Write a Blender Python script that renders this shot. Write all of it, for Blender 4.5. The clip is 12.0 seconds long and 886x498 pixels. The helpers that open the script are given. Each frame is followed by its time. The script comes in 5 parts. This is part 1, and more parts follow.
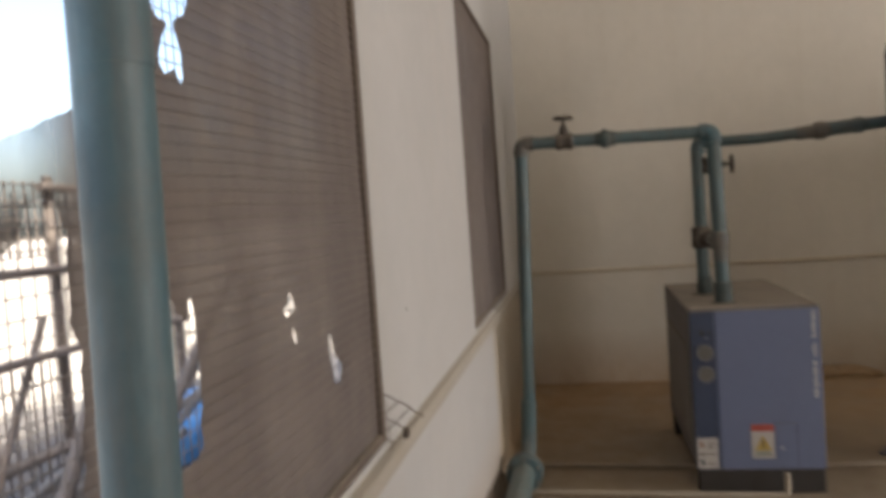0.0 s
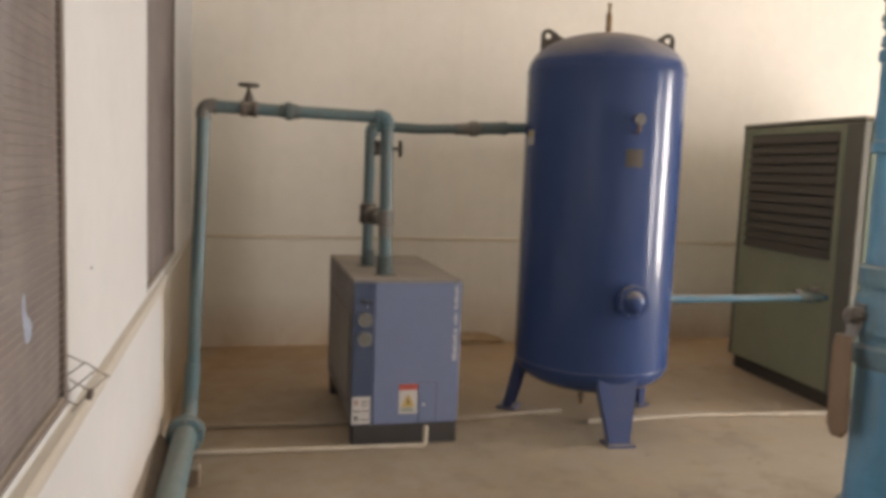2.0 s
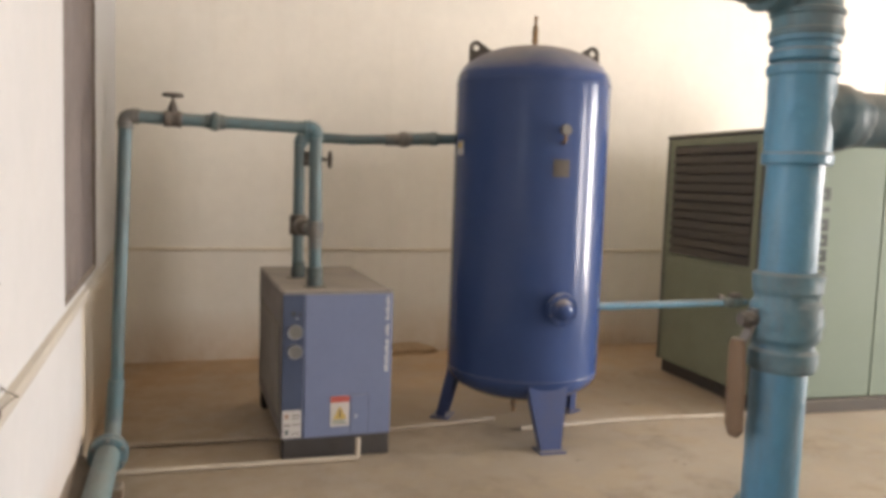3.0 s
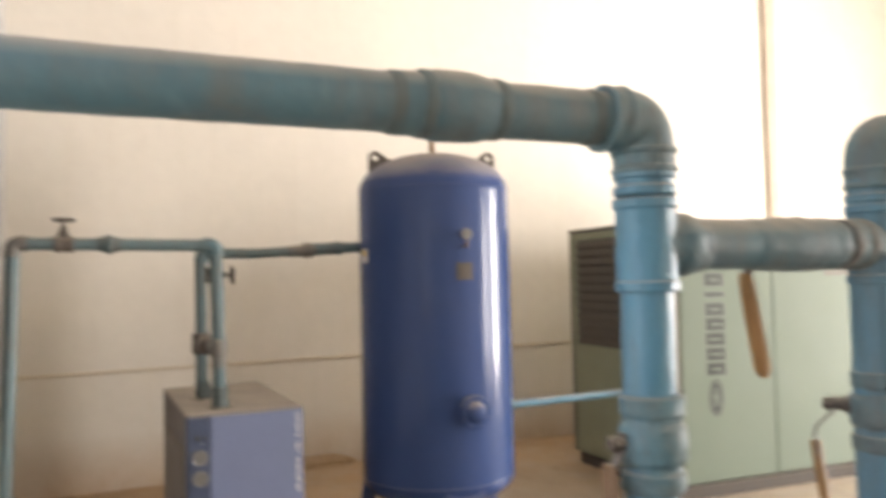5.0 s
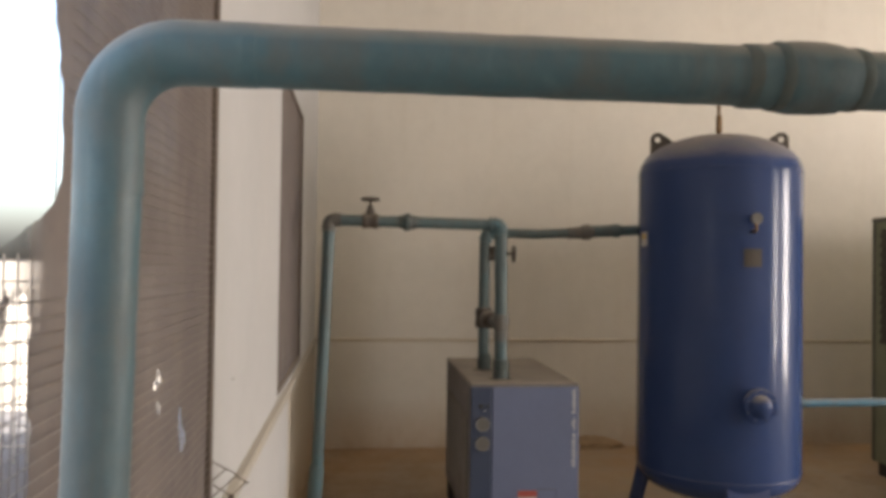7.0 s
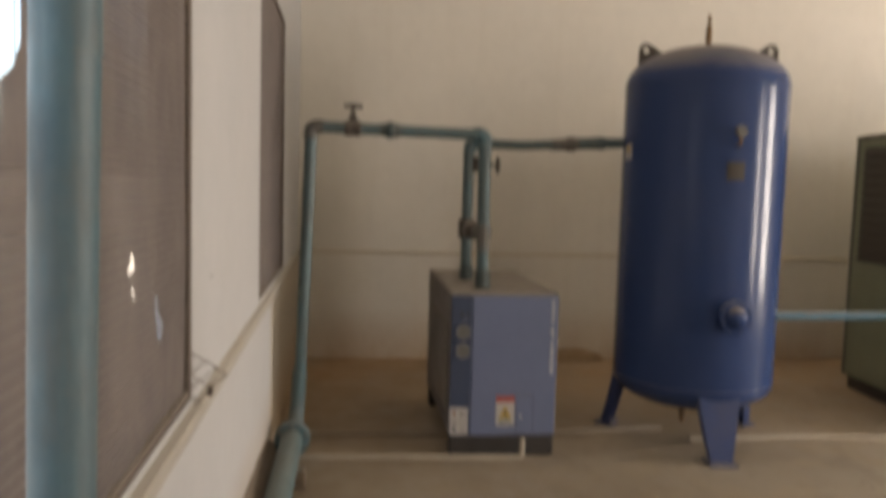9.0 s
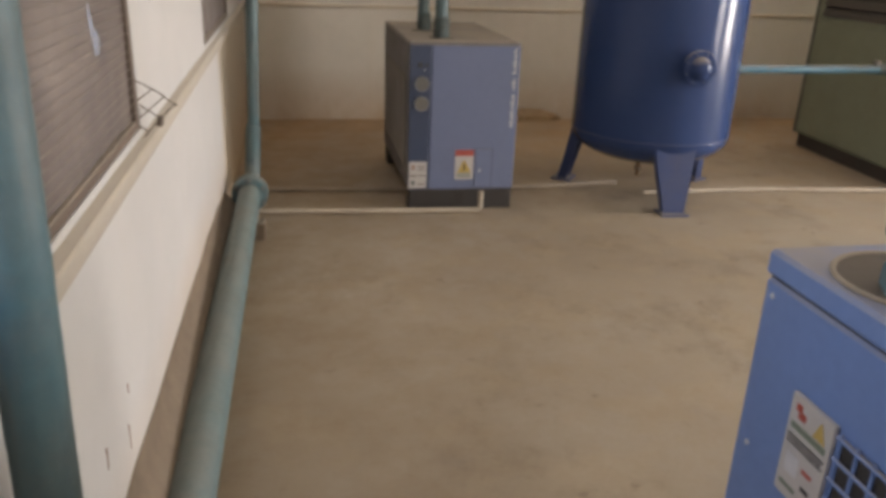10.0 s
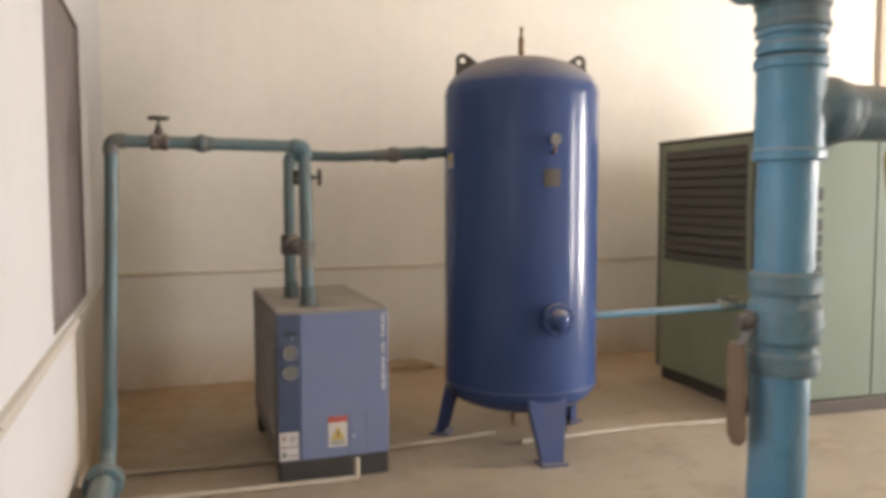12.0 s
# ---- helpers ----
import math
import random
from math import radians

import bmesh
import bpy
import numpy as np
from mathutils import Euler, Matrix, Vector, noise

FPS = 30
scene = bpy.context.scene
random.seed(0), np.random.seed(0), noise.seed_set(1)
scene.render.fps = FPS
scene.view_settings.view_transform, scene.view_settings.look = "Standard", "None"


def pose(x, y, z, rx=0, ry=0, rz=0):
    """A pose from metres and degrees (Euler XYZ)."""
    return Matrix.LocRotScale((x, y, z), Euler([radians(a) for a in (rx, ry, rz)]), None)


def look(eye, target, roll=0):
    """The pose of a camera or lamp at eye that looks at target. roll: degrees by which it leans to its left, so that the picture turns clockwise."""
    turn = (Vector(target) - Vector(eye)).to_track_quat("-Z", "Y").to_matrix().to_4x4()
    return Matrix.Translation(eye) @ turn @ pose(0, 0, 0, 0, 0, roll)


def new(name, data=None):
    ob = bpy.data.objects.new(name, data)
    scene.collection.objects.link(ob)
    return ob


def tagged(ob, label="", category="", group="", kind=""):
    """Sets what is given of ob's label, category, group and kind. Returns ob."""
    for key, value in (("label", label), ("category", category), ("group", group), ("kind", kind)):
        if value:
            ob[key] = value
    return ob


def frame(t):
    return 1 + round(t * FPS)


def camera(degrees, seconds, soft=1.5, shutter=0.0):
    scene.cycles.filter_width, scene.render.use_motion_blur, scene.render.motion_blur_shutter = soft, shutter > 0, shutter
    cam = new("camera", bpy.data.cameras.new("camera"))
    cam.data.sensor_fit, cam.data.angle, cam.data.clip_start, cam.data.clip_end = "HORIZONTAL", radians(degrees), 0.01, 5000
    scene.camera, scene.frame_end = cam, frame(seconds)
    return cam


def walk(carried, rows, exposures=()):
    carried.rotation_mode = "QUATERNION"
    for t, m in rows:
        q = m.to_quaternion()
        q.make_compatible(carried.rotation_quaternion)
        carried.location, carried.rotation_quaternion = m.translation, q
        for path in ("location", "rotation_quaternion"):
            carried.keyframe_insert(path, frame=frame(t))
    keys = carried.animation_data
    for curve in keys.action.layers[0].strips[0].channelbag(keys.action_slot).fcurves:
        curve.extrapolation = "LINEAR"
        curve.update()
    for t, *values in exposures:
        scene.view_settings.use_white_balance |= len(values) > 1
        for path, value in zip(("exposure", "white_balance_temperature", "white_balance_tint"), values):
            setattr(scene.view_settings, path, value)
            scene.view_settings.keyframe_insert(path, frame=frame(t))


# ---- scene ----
cam = camera(58.8, 12.0, 4.1, 0.5)
PATH = [
    (0, (0.403, 0.075, 1.406), (0.047, 2.04, 1.304), -4.0),
    (0.5, (0.374, -0.057, 1.432), (0.242, 1.921, 1.169), -0.0),
    (1, (0.296, -0.055, 1.437), (0.454, 1.925, 1.196), 2.0),
    (1.5, (0.301, -0.078, 1.45), (0.618, 1.889, 1.278), 2.5),
    (2, (0.301, -0.063, 1.439), (0.8, 1.863, 1.233), 2.2),
    (2.5, (0.317, -0.072, 1.442), (0.887, 1.835, 1.253), 2.2),
    (2.7, (0.326, -0.075, 1.442), (0.937, 1.821, 1.261), 2.1),
    (4.3, (0.387, -0.091, 1.444), (1.201, 1.73, 1.289), 1.3),
    (4.5, (0.423, -0.082, 1.446), (1.354, 1.682, 1.298), 1.3),
    (4.7, (0.421, -0.09, 1.476), (1.405, 1.649, 1.385), -0.2),
    (5, (0.388, -0.113, 1.501), (1.232, 1.699, 1.57), -1.3),
    (5.5, (0.326, -0.13, 1.5), (0.894, 1.784, 1.615), -1.3),
    (6, (0.304, -0.136, 1.502), (0.691, 1.824, 1.604), -0.7),
    (6.5, (0.286, -0.146, 1.501), (0.523, 1.838, 1.602), -0.5),
    (7, (0.275, -0.149, 1.48), (0.488, 1.839, 1.514), 0.8),
    (7.2, (0.26, -0.129, 1.483), (0.483, 1.858, 1.497), 1.8),
    (8.8, (0.28, -0.134, 1.43), (0.516, 1.852, 1.407), 1.4),
    (9, (0.295, -0.146, 1.427), (0.546, 1.831, 1.258), 1.6),
    (9.5, (0.267, -0.091, 1.345), (0.584, 1.824, 0.862), 2.3),
    (10, (0.279, -0.086, 1.303), (0.643, 1.745, 0.585), 2.2),
    (10.5, (0.296, -0.067, 1.34), (0.739, 1.782, 0.718), 1.0),
    (11, (0.312, -0.059, 1.408), (0.825, 1.843, 1.06), -0.8),
    (11.5, (0.322, -0.045, 1.418), (0.881, 1.865, 1.212), -1.1),
    (12, (0.358, -0.052, 1.436), (1.019, 1.83, 1.299), -0.1),
]
EXPO = [(0.0, 1.89, 6550, 10), (0.5, 2.13, 6700, 10), (1.0, 2.33, 6600, 10), (1.5, 2.47, 6650, 10), (2.0, 2.64, 6500, 10), (2.5, 2.83, 6430, 10), (4.5, 3.30, 6280, 10), (5.0, 3.29, 6450, 10), (5.5, 2.52, 6050, 10), (6.0, 2.41, 6150, 10),
        (6.5, 2.30, 6600, 10), (7.0, 2.25, 6650, 10), (9.0, 2.12, 6900, 10), (9.5, 2.54, 6600, 10), (10.0, 2.64, 6500, 10), (10.5, 3.20, 6340, 10), (11.0, 3.25, 6330, 10), (11.5, 3.14, 6400, 10), (12.0, 2.97, 6380, 10)]
walk(cam, [(t, look(e, g, r)) for t, e, g, r in PATH], EXPO)

# ---- light ----

world = bpy.data.worlds.new("sky")
scene.world = world
world.use_nodes = True
wn, wl = world.node_tree.nodes, world.node_tree.links
sky = wn.new("ShaderNodeTexSky")
sky.sky_type, sky.sun_disc = "NISHITA", False
sky.sun_elevation, sky.sun_rotation = radians(54.9), radians(124.5)
sky.air_density, sky.dust_density = 1.0, 5.0
wl.new(sky.outputs[0], wn["Background"].inputs[0])
wn["Background"].inputs[1].default_value = 0.15

sun = new("sun", bpy.data.lights.new("sun", "SUN"))
sun.data.energy, sun.data.angle, sun.data.color = 4.5, radians(0.6), (1.0, 0.95, 0.86)
sun.matrix_world = look((26, -17.9, 45), (0, 0, 0))


def area_lamp(name, m, sx, sy, power, colour):
    lamp = new(name, bpy.data.lights.new(name, "AREA"))
    lamp.data.shape, lamp.data.size, lamp.data.size_y = "RECTANGLE", sx, sy
    lamp.data.energy, lamp.data.color = power, colour
    lamp.matrix_world = m
    return lamp


# daylight of the two doorways in the east wall and of the screened windows
DAYLIGHT = (1.0, 0.93, 0.895)
area_lamp("doorway_daylight", look((10.10, 1.9, 1.42), (0, 1.9, 1.35)), 1.3, 2.75, 92, DAYLIGHT)
area_lamp("side_door_daylight", look((10.10, -1.2, 1.42), (0, -1.2, 1.35)), 0.9, 2.75, 62, DAYLIGHT)
area_lamp("window_daylight", look((-0.056, 0.98, 1.6), (3, 0.98, 1.5)), 1.4, 1.3, 0.8, (1.0, 0.97, 0.95))


# ---- materials ----
def mat(name, build, **kw):
    m = bpy.data.materials.new(name)
    m.use_nodes = True
    nt = m.node_tree
    bsdf = nt.nodes["Principled BSDF"]
    build(nt, bsdf, **kw)
    return m


def nd(nt, kind, **inputs):
    n = nt.nodes.new(kind)
    for k, v in inputs.items():
        n.inputs[k.replace("_", " ")].default_value = v
    return n


def coords(nt, scale=(1, 1, 1), obj=False):
    if obj:
        src = nt.nodes.new("ShaderNodeTexCoord").outputs["Object"]
    else:
        src = nt.nodes.new("ShaderNodeNewGeometry").outputs["Position"]
    mp = nt.nodes.new("ShaderNodeMapping")
    mp.inputs["Scale"].default_value = scale
    nt.links.new(src, mp.inputs["Vector"])
    return mp.outputs[0]


def tex(nt, scale, detail=5.0, rough=0.6, stretch=(1, 1, 1), low=0.35, high=0.65):
    """Noise, stretched to 0..1 between low and high."""
    n = nd(nt, "ShaderNodeTexNoise", Scale=scale, Detail=detail, Roughness=rough)
    nt.links.new(coords(nt, stretch), n.inputs["Vector"])
    r = nd(nt, "ShaderNodeMapRange", From_Min=low, From_Max=high)
    nt.links.new(n.outputs[0], r.inputs[0])
    return r.outputs[0]


def blend(nt, fac, a, b):
    """Mix of two colours or sockets."""
    n = nt.nodes.new("ShaderNodeMix")
    n.data_type = "RGBA"
    for sock, v in ((n.inputs[0], fac), (n.inputs[6], a), (n.inputs[7], b)):
        if isinstance(v, (int, float)):
            sock.default_value = v
        elif isinstance(v, tuple):
            sock.default_value = (*v, 1)
        else:
            nt.links.new(v, sock)
    return n.outputs[2]


def times(nt, a, b):
    n = nt.nodes.new("ShaderNodeMath")
    n.operation = "MULTIPLY"
    n.use_clamp = True
    for sock, v in zip(n.inputs, (a, b)):
        if isinstance(v, (int, float)):
            sock.default_value = v
        else:
            nt.links.new(v, sock)
    return n.outputs[0]


def bump(nt, bsdf, height, strength, distance=0.01):
    b = nd(nt, "ShaderNodeBump", Strength=strength, Distance=distance)
    nt.links.new(height, b.inputs["Height"])
    nt.links.new(b.outputs[0], bsdf.inputs["Normal"])


def ramp_axis(nt, axis, a, b):
    """1 at the world coordinate a, 0 at b, along one axis."""
    g = nt.nodes.new("ShaderNodeNewGeometry")
    s = nt.nodes.new("ShaderNodeSeparateXYZ")
    nt.links.new(g.outputs["Position"], s.inputs[0])
    r = nd(nt, "ShaderNodeMapRange", From_Min=b, From_Max=a)
    nt.links.new(s.outputs[axis], r.inputs[0])
    return r.outputs[0]


def upness(nt, lo=0.3, hi=0.9):
    """1 on faces that look up, where dust settles."""
    g = nt.nodes.new("ShaderNodeNewGeometry")
    s = nt.nodes.new("ShaderNodeSeparateXYZ")
    nt.links.new(g.outputs["Normal"], s.inputs[0])
    r = nd(nt, "ShaderNodeMapRange", From_Min=lo, From_Max=hi)
    nt.links.new(s.outputs[2], r.inputs[0])
    return r.outputs[0]


DUST = (0.32, 0.28, 0.23)


def plaster(nt, bsdf, base, stain, mud=0.0, browner=None):
    big = tex(nt, 0.9, 6, 0.65)
    fine = tex(nt, 9, 6, 0.7)
    drip = tex(nt, 2.2, 6, 0.7, (3.0, 3.0, 0.22), 0.52, 0.75)
    c = blend(nt, times(nt, big, 0.5), base, tuple(v * 0.86 for v in base))
    c = blend(nt, times(nt, fine, 0.16), c, tuple(v * 0.72 for v in base))
    c = blend(nt, times(nt, drip, 0.12), c, stain)
    # browner tone below the ledge past y 3.83, fainter and streaky just before
    if browner:
        end = times(nt, times(nt, ramp_axis(nt, 1, 3.845, 3.83), ramp_axis(nt, 2, 0.855, 0.862)), 0.92)
        c = blend(nt, end, c, browner)
        edge = times(nt, times(nt, ramp_axis(nt, 1, 3.78, 3.70), ramp_axis(nt, 2, 0.855, 0.862)), tex(nt, 2.5, 6, 0.7, (3, 9, 0.3), 0.3, 0.7))
        c = blend(nt, times(nt, edge, 0.3), c, browner)
    if mud:
        band = times(nt, ramp_axis(nt, 2, 0.0, 0.42), tex(nt, 2.2, 6, 0.7, (1, 1, 0.6), 0.12, 0.60))
        c = blend(nt, times(nt, band, mud), c, (0.40, 0.27, 0.145))
    nt.links.new(c, bsdf.inputs["Base Color"])
    bsdf.inputs["Roughness"].default_value = 0.85
    bump(nt, bsdf, tex(nt, 34, 8, 0.7, low=0.2, high=0.8), 0.25, 0.006)


def concrete(nt, bsdf):
    big = tex(nt, 0.75, 6, 0.65, low=0.42, high=0.6)
    mid = tex(nt, 4.6, 8, 0.78, low=0.42, high=0.62)
    dark = tex(nt, 1.9, 8, 0.8, low=0.52, high=0.70)
    fine = tex(nt, 60, 6, 0.7)
    c = blend(nt, big, (0.345, 0.296, 0.234), (0.262, 0.213, 0.158))
    c = blend(nt, times(nt, mid, 0.5), c, (0.42, 0.358, 0.270))
    patch = tex(nt, 3.0, 3, 0.55, low=0.52, high=0.60)
    c = blend(nt, times(nt, patch, 0.42), c, (0.40, 0.325, 0.225))
    c = blend(nt, times(nt, dark, 0.7), c, (0.165, 0.134, 0.102))
    c = blend(nt, times(nt, fine, 0.18), c, (0.20, 0.16, 0.11))
    spot = tex(nt, 6.5, 4, 0.6, low=0.66, high=0.72)
    c = blend(nt, times(nt, spot, 0.6), c, (0.12, 0.092, 0.07))
    # patchy brown tone, stronger towards the window wall
    west_brown = times(nt, ramp_axis(nt, 0, 0.1, 2.1), tex(nt, 2.3, 7, 0.7, low=0.25, high=0.62))
    c = blend(nt, times(nt, west_brown, 0.8), c, (0.205, 0.152, 0.096))
    # rust-red dust that blew against the back wall
    mudd = times(nt, ramp_axis(nt, 1, 5.9, 3.7), tex(nt, 1.4, 6, 0.7, low=0.2, high=0.62))
    c = blend(nt, times(nt, mudd, 0.75), c, (0.40, 0.245, 0.115))
    nt.links.new(c, bsdf.inputs["Base Color"])
    r = nd(nt, "ShaderNodeMapRange", To_Min=0.55, To_Max=0.85)
    nt.links.new(mid, r.inputs[0])
    nt.links.new(r.outputs[0], bsdf.inputs["Roughness"])
    bump(nt, bsdf, tex(nt, 25, 8, 0.75, low=0.2, high=0.8), 0.25, 0.006)


def paint(nt, bsdf, base, worn=None, wear=0.25, rough=0.35, dust=0.6, coat=0.0, grain=7.0, metal=0.0, spread=0.22, relief=0.12, shine=0.5, streak=0.0):
    worn = worn or tuple(v * 0.6 for v in base)
    big = tex(nt, grain, 6, 0.7)
    fine = tex(nt, grain * 9, 5, 0.7)
    c = blend(nt, times(nt, big, wear), base, worn)
    c = blend(nt, times(nt, fine, wear * 0.5), c, tuple(v * 0.7 for v in base))
    if streak:
        run = tex(nt, 26, 5, 0.65, (1, 1, 0.10), 0.46, 0.66)
        c = blend(nt, times(nt, run, streak), c, (0.095, 0.088, 0.075))
        pale = tex(nt, 38, 4, 0.6, (1, 1, 0.16), 0.58, 0.72)
        c = blend(nt, times(nt, pale, streak * 0.35), c, (0.17, 0.24, 0.27))
        smear = tex(nt, 9, 6, 0.7, low=0.52, high=0.70)
        c = blend(nt, times(nt, smear, streak * 0.7), c, (0.105, 0.10, 0.085))
    d = times(nt, times(nt, upness(nt), dust), tex(nt, grain * 1.6, 6, 0.7, low=0.15, high=0.55))
    c = blend(nt, d, c, DUST)
    nt.links.new(c, bsdf.inputs["Base Color"])
    r = nd(nt, "ShaderNodeMapRange", To_Min=rough, To_Max=min(1.0, rough + spread))
    nt.links.new(big, r.inputs[0])
    rr = blend(nt, d, r.outputs[0], (0.9, 0.9, 0.9))
    nt.links.new(rr, bsdf.inputs["Roughness"])
    bsdf.inputs["Coat Weight"].default_value = coat
    bsdf.inputs["Coat Roughness"].default_value = 0.12
    bsdf.inputs["Metallic"].default_value = metal
    bump(nt, bsdf, tex(nt, grain * 6, 5, 0.6, low=0.2, high=0.8), relief, 0.002)
    bsdf.inputs["Specular IOR Level"].default_value = shine


M = {}
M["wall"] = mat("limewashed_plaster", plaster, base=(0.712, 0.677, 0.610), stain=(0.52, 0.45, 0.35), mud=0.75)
# west wall's white lowered in tone to stand in for weaker light on it
M["wall_white_dimmed"] = mat("dimmed_white_plaster", plaster, base=(0.465, 0.462, 0.455), stain=(0.55, 0.49, 0.41), mud=0.85, browner=(0.40, 0.35, 0.275))
M["ceiling"] = mat("ceiling_plaster", plaster, base=(0.74, 0.70, 0.63), stain=(0.5, 0.45, 0.38))
M["ledge"] = mat("dusty_ledge", plaster, base=(0.60, 0.53, 0.42), stain=(0.36, 0.28, 0.18))
M["ledge_white"] = mat("whitewashed_ledge", plaster, base=(0.40, 0.365, 0.31), stain=(0.30, 0.25, 0.19))
M["pvc_dusty"] = mat("dirty_pvc", paint, base=(0.29, 0.235, 0.175), worn=(0.2, 0.16, 0.12), wear=0.7, rough=0.6, dust=0.6, grain=8)
M["floor"] = mat("dusty_concrete", concrete)
M["pipe_far"] = mat("faded_teal_pipe_paint", paint, streak=0.4, base=(0.070, 0.132, 0.150), worn=(0.112, 0.132, 0.128), wear=0.75, rough=0.42, dust=0.35, grain=6.0)
M["pipe_dusty"] = mat("dust_dulled_pipe_paint", paint, base=(0.080, 0.135, 0.145), worn=(0.105, 0.125, 0.122), wear=0.7, rough=0.5, dust=0.28, grain=6.0)
M["pipe"] = mat("teal_pipe_paint", paint, streak=0.42, base=(0.050, 0.178, 0.272), worn=(0.078, 0.155, 0.200), wear=0.6, rough=0.27, dust=0.7, grain=5.0, relief=1.0)
M["pipe_dull"] = mat("dulled_teal_pipe_paint", paint, streak=0.42, base=(0.052, 0.120, 0.148), worn=(0.076, 0.108, 0.116), wear=0.85, rough=0.42, dust=0.7, grain=5.0, relief=0.5)
M["pipe_joint"] = mat("teal_joint_paint", paint, streak=0.6, base=(0.060, 0.150, 0.190), worn=(0.11, 0.125, 0.112), wear=0.8, rough=0.45, dust=0.45, grain=12.0, relief=0.35)
M["joint_dark"] = mat("dirty_teal_jointing", paint, streak=0.5, base=(0.058, 0.095, 0.100), worn=(0.085, 0.082, 0.068), wear=0.8, rough=0.6, dust=0.15, grain=14)
M["joint_brown"] = mat("grey_brown_jointing", paint, base=(0.115, 0.13, 0.13), worn=(0.16, 0.125, 0.095), wear=0.8, rough=0.55, dust=0.5, grain=14)
M["tank"] = mat("tank_blue_enamel", paint, base=(0.032, 0.057, 0.150), worn=(0.042, 0.060, 0.136), wear=0.25, rough=0.14, dust=0.7, grain=2.5, spread=0.06, relief=0.05, shine=0.20)
M["tank_leg"] = mat("tank_leg_enamel", paint, base=(0.016, 0.042, 0.15), worn=(0.05, 0.055, 0.10), wear=0.6, rough=0.35, dust=0.7, grain=6)
M["black_iron"] = mat("black_iron", paint, base=(0.062, 0.052, 0.044), worn=(0.11, 0.085, 0.06), wear=0.6, rough=0.45, dust=0.6, grain=20)
M["brass"] = mat("dull_brass", paint, base=(0.22, 0.13, 0.06), worn=(0.10, 0.07, 0.04), wear=0.7, rough=0.4, dust=0.5, grain=30, metal=0.6)
M["dryer"] = mat("dryer_blue_paint", paint, base=(0.124, 0.152, 0.252), worn=(0.108, 0.128, 0.205), wear=0.35, rough=0.42, dust=0.95, grain=4)
M["dryer_side"] = mat("dryer_side_paint", paint, base=(0.185, 0.170, 0.172), worn=(0.15, 0.132, 0.120), wear=0.7, rough=0.55, dust=0.85, grain=4)
M["dryer_dark"] = mat("dryer_dark_stripe", paint, base=(0.036, 0.053, 0.100), worn=(0.040, 0.05, 0.082), wear=0.4, rough=0.35, dust=0.6, grain=6)
M["dryer_near"] = mat("near_dryer_blue_paint", paint, base=(0.125, 0.205, 0.435), worn=(0.13, 0.185, 0.345), wear=0.45, rough=0.38, dust=0.72, grain=5)
M["base_black"] = mat("black_base", paint, base=(0.026, 0.023, 0.022), worn=(0.05, 0.042, 0.035), wear=0.5, rough=0.6, dust=0.7, grain=10)
# one cabinet green: front darkened and end lightened to even out the daylight
M["green"] = mat("pale_green_darkened_front", paint, base=(0.128, 0.160, 0.120), worn=(0.118, 0.145, 0.106), wear=0.14, rough=0.62, dust=0.8, grain=3, relief=0.02, spread=0.08, shine=0.3)
M["green_side_lightened"] = mat("lightened_side_enamel", paint, base=(0.250, 0.268, 0.180), worn=(0.205, 0.210, 0.142), wear=0.4, rough=0.5, dust=0.8, grain=3)
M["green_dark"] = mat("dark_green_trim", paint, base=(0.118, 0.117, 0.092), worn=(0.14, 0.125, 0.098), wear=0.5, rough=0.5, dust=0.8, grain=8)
M["skid"] = mat("dusty_skid_paint", paint, base=(0.062, 0.054, 0.045), worn=(0.095, 0.08, 0.064), wear=0.6, rough=0.8, dust=0.4, grain=8)
M["louvre"] = mat("louvre_black", paint, base=(0.085, 0.073, 0.058), worn=(0.12, 0.10, 0.078), wear=0.6, rough=0.7, dust=0.8, grain=14)
M["ink"] = mat("grey_green_ink", paint, base=(0.030, 0.036, 0.030), wear=0.3, rough=0.6, dust=0.2)
M["ink_rust"] = mat("faded_red_ink", paint, base=(0.125, 0.115, 0.090), wear=0.4, rough=0.6, dust=0.2)
M["ink_faint"] = mat("faint_ink", paint, base=(0.15, 0.19, 0.14), wear=0.3, rough=0.6, dust=0.2)
M["handle"] = mat("ochre_lever_sleeve", paint, base=(0.29, 0.16, 0.055), worn=(0.21, 0.12, 0.05), wear=0.7, rough=0.5, dust=0.5, grain=18)
M["handle_brown"] = mat("brown_lever_sleeve", paint, base=(0.150, 0.086, 0.042), worn=(0.11, 0.068, 0.038), wear=0.7, rough=0.5, dust=0.5, grain=18)
M["steel"] = mat("grey_steel", paint, base=(0.22, 0.21, 0.20), worn=(0.12, 0.09, 0.07), wear=0.7, rough=0.4, dust=0.6, grain=25, metal=0.6)
M["pvc"] = mat("dusty_white_pvc", paint, base=(0.48, 0.43, 0.35), worn=(0.32, 0.26, 0.19), wear=0.7, rough=0.5, dust=0.5, grain=8)
M["dull_chrome"] = mat("dull_chrome", paint, base=(0.20, 0.21, 0.23), worn=(0.15, 0.145, 0.14), wear=0.5, rough=0.3, dust=0.5, grain=30, metal=0.5)
M["gauge_face"] = mat("gauge_face", paint, base=(0.125, 0.120, 0.108), wear=0.2, rough=0.3, dust=0.1, coat=0.5)
M["white_label"] = mat("white_label", paint, base=(0.43, 0.41, 0.40), worn=(0.34, 0.32, 0.30), wear=0.3, rough=0.4, dust=0.2, grain=20)
M["red"] = mat("red_print", paint, base=(0.36, 0.07, 0.05), wear=0.3, rough=0.45, dust=0.3)
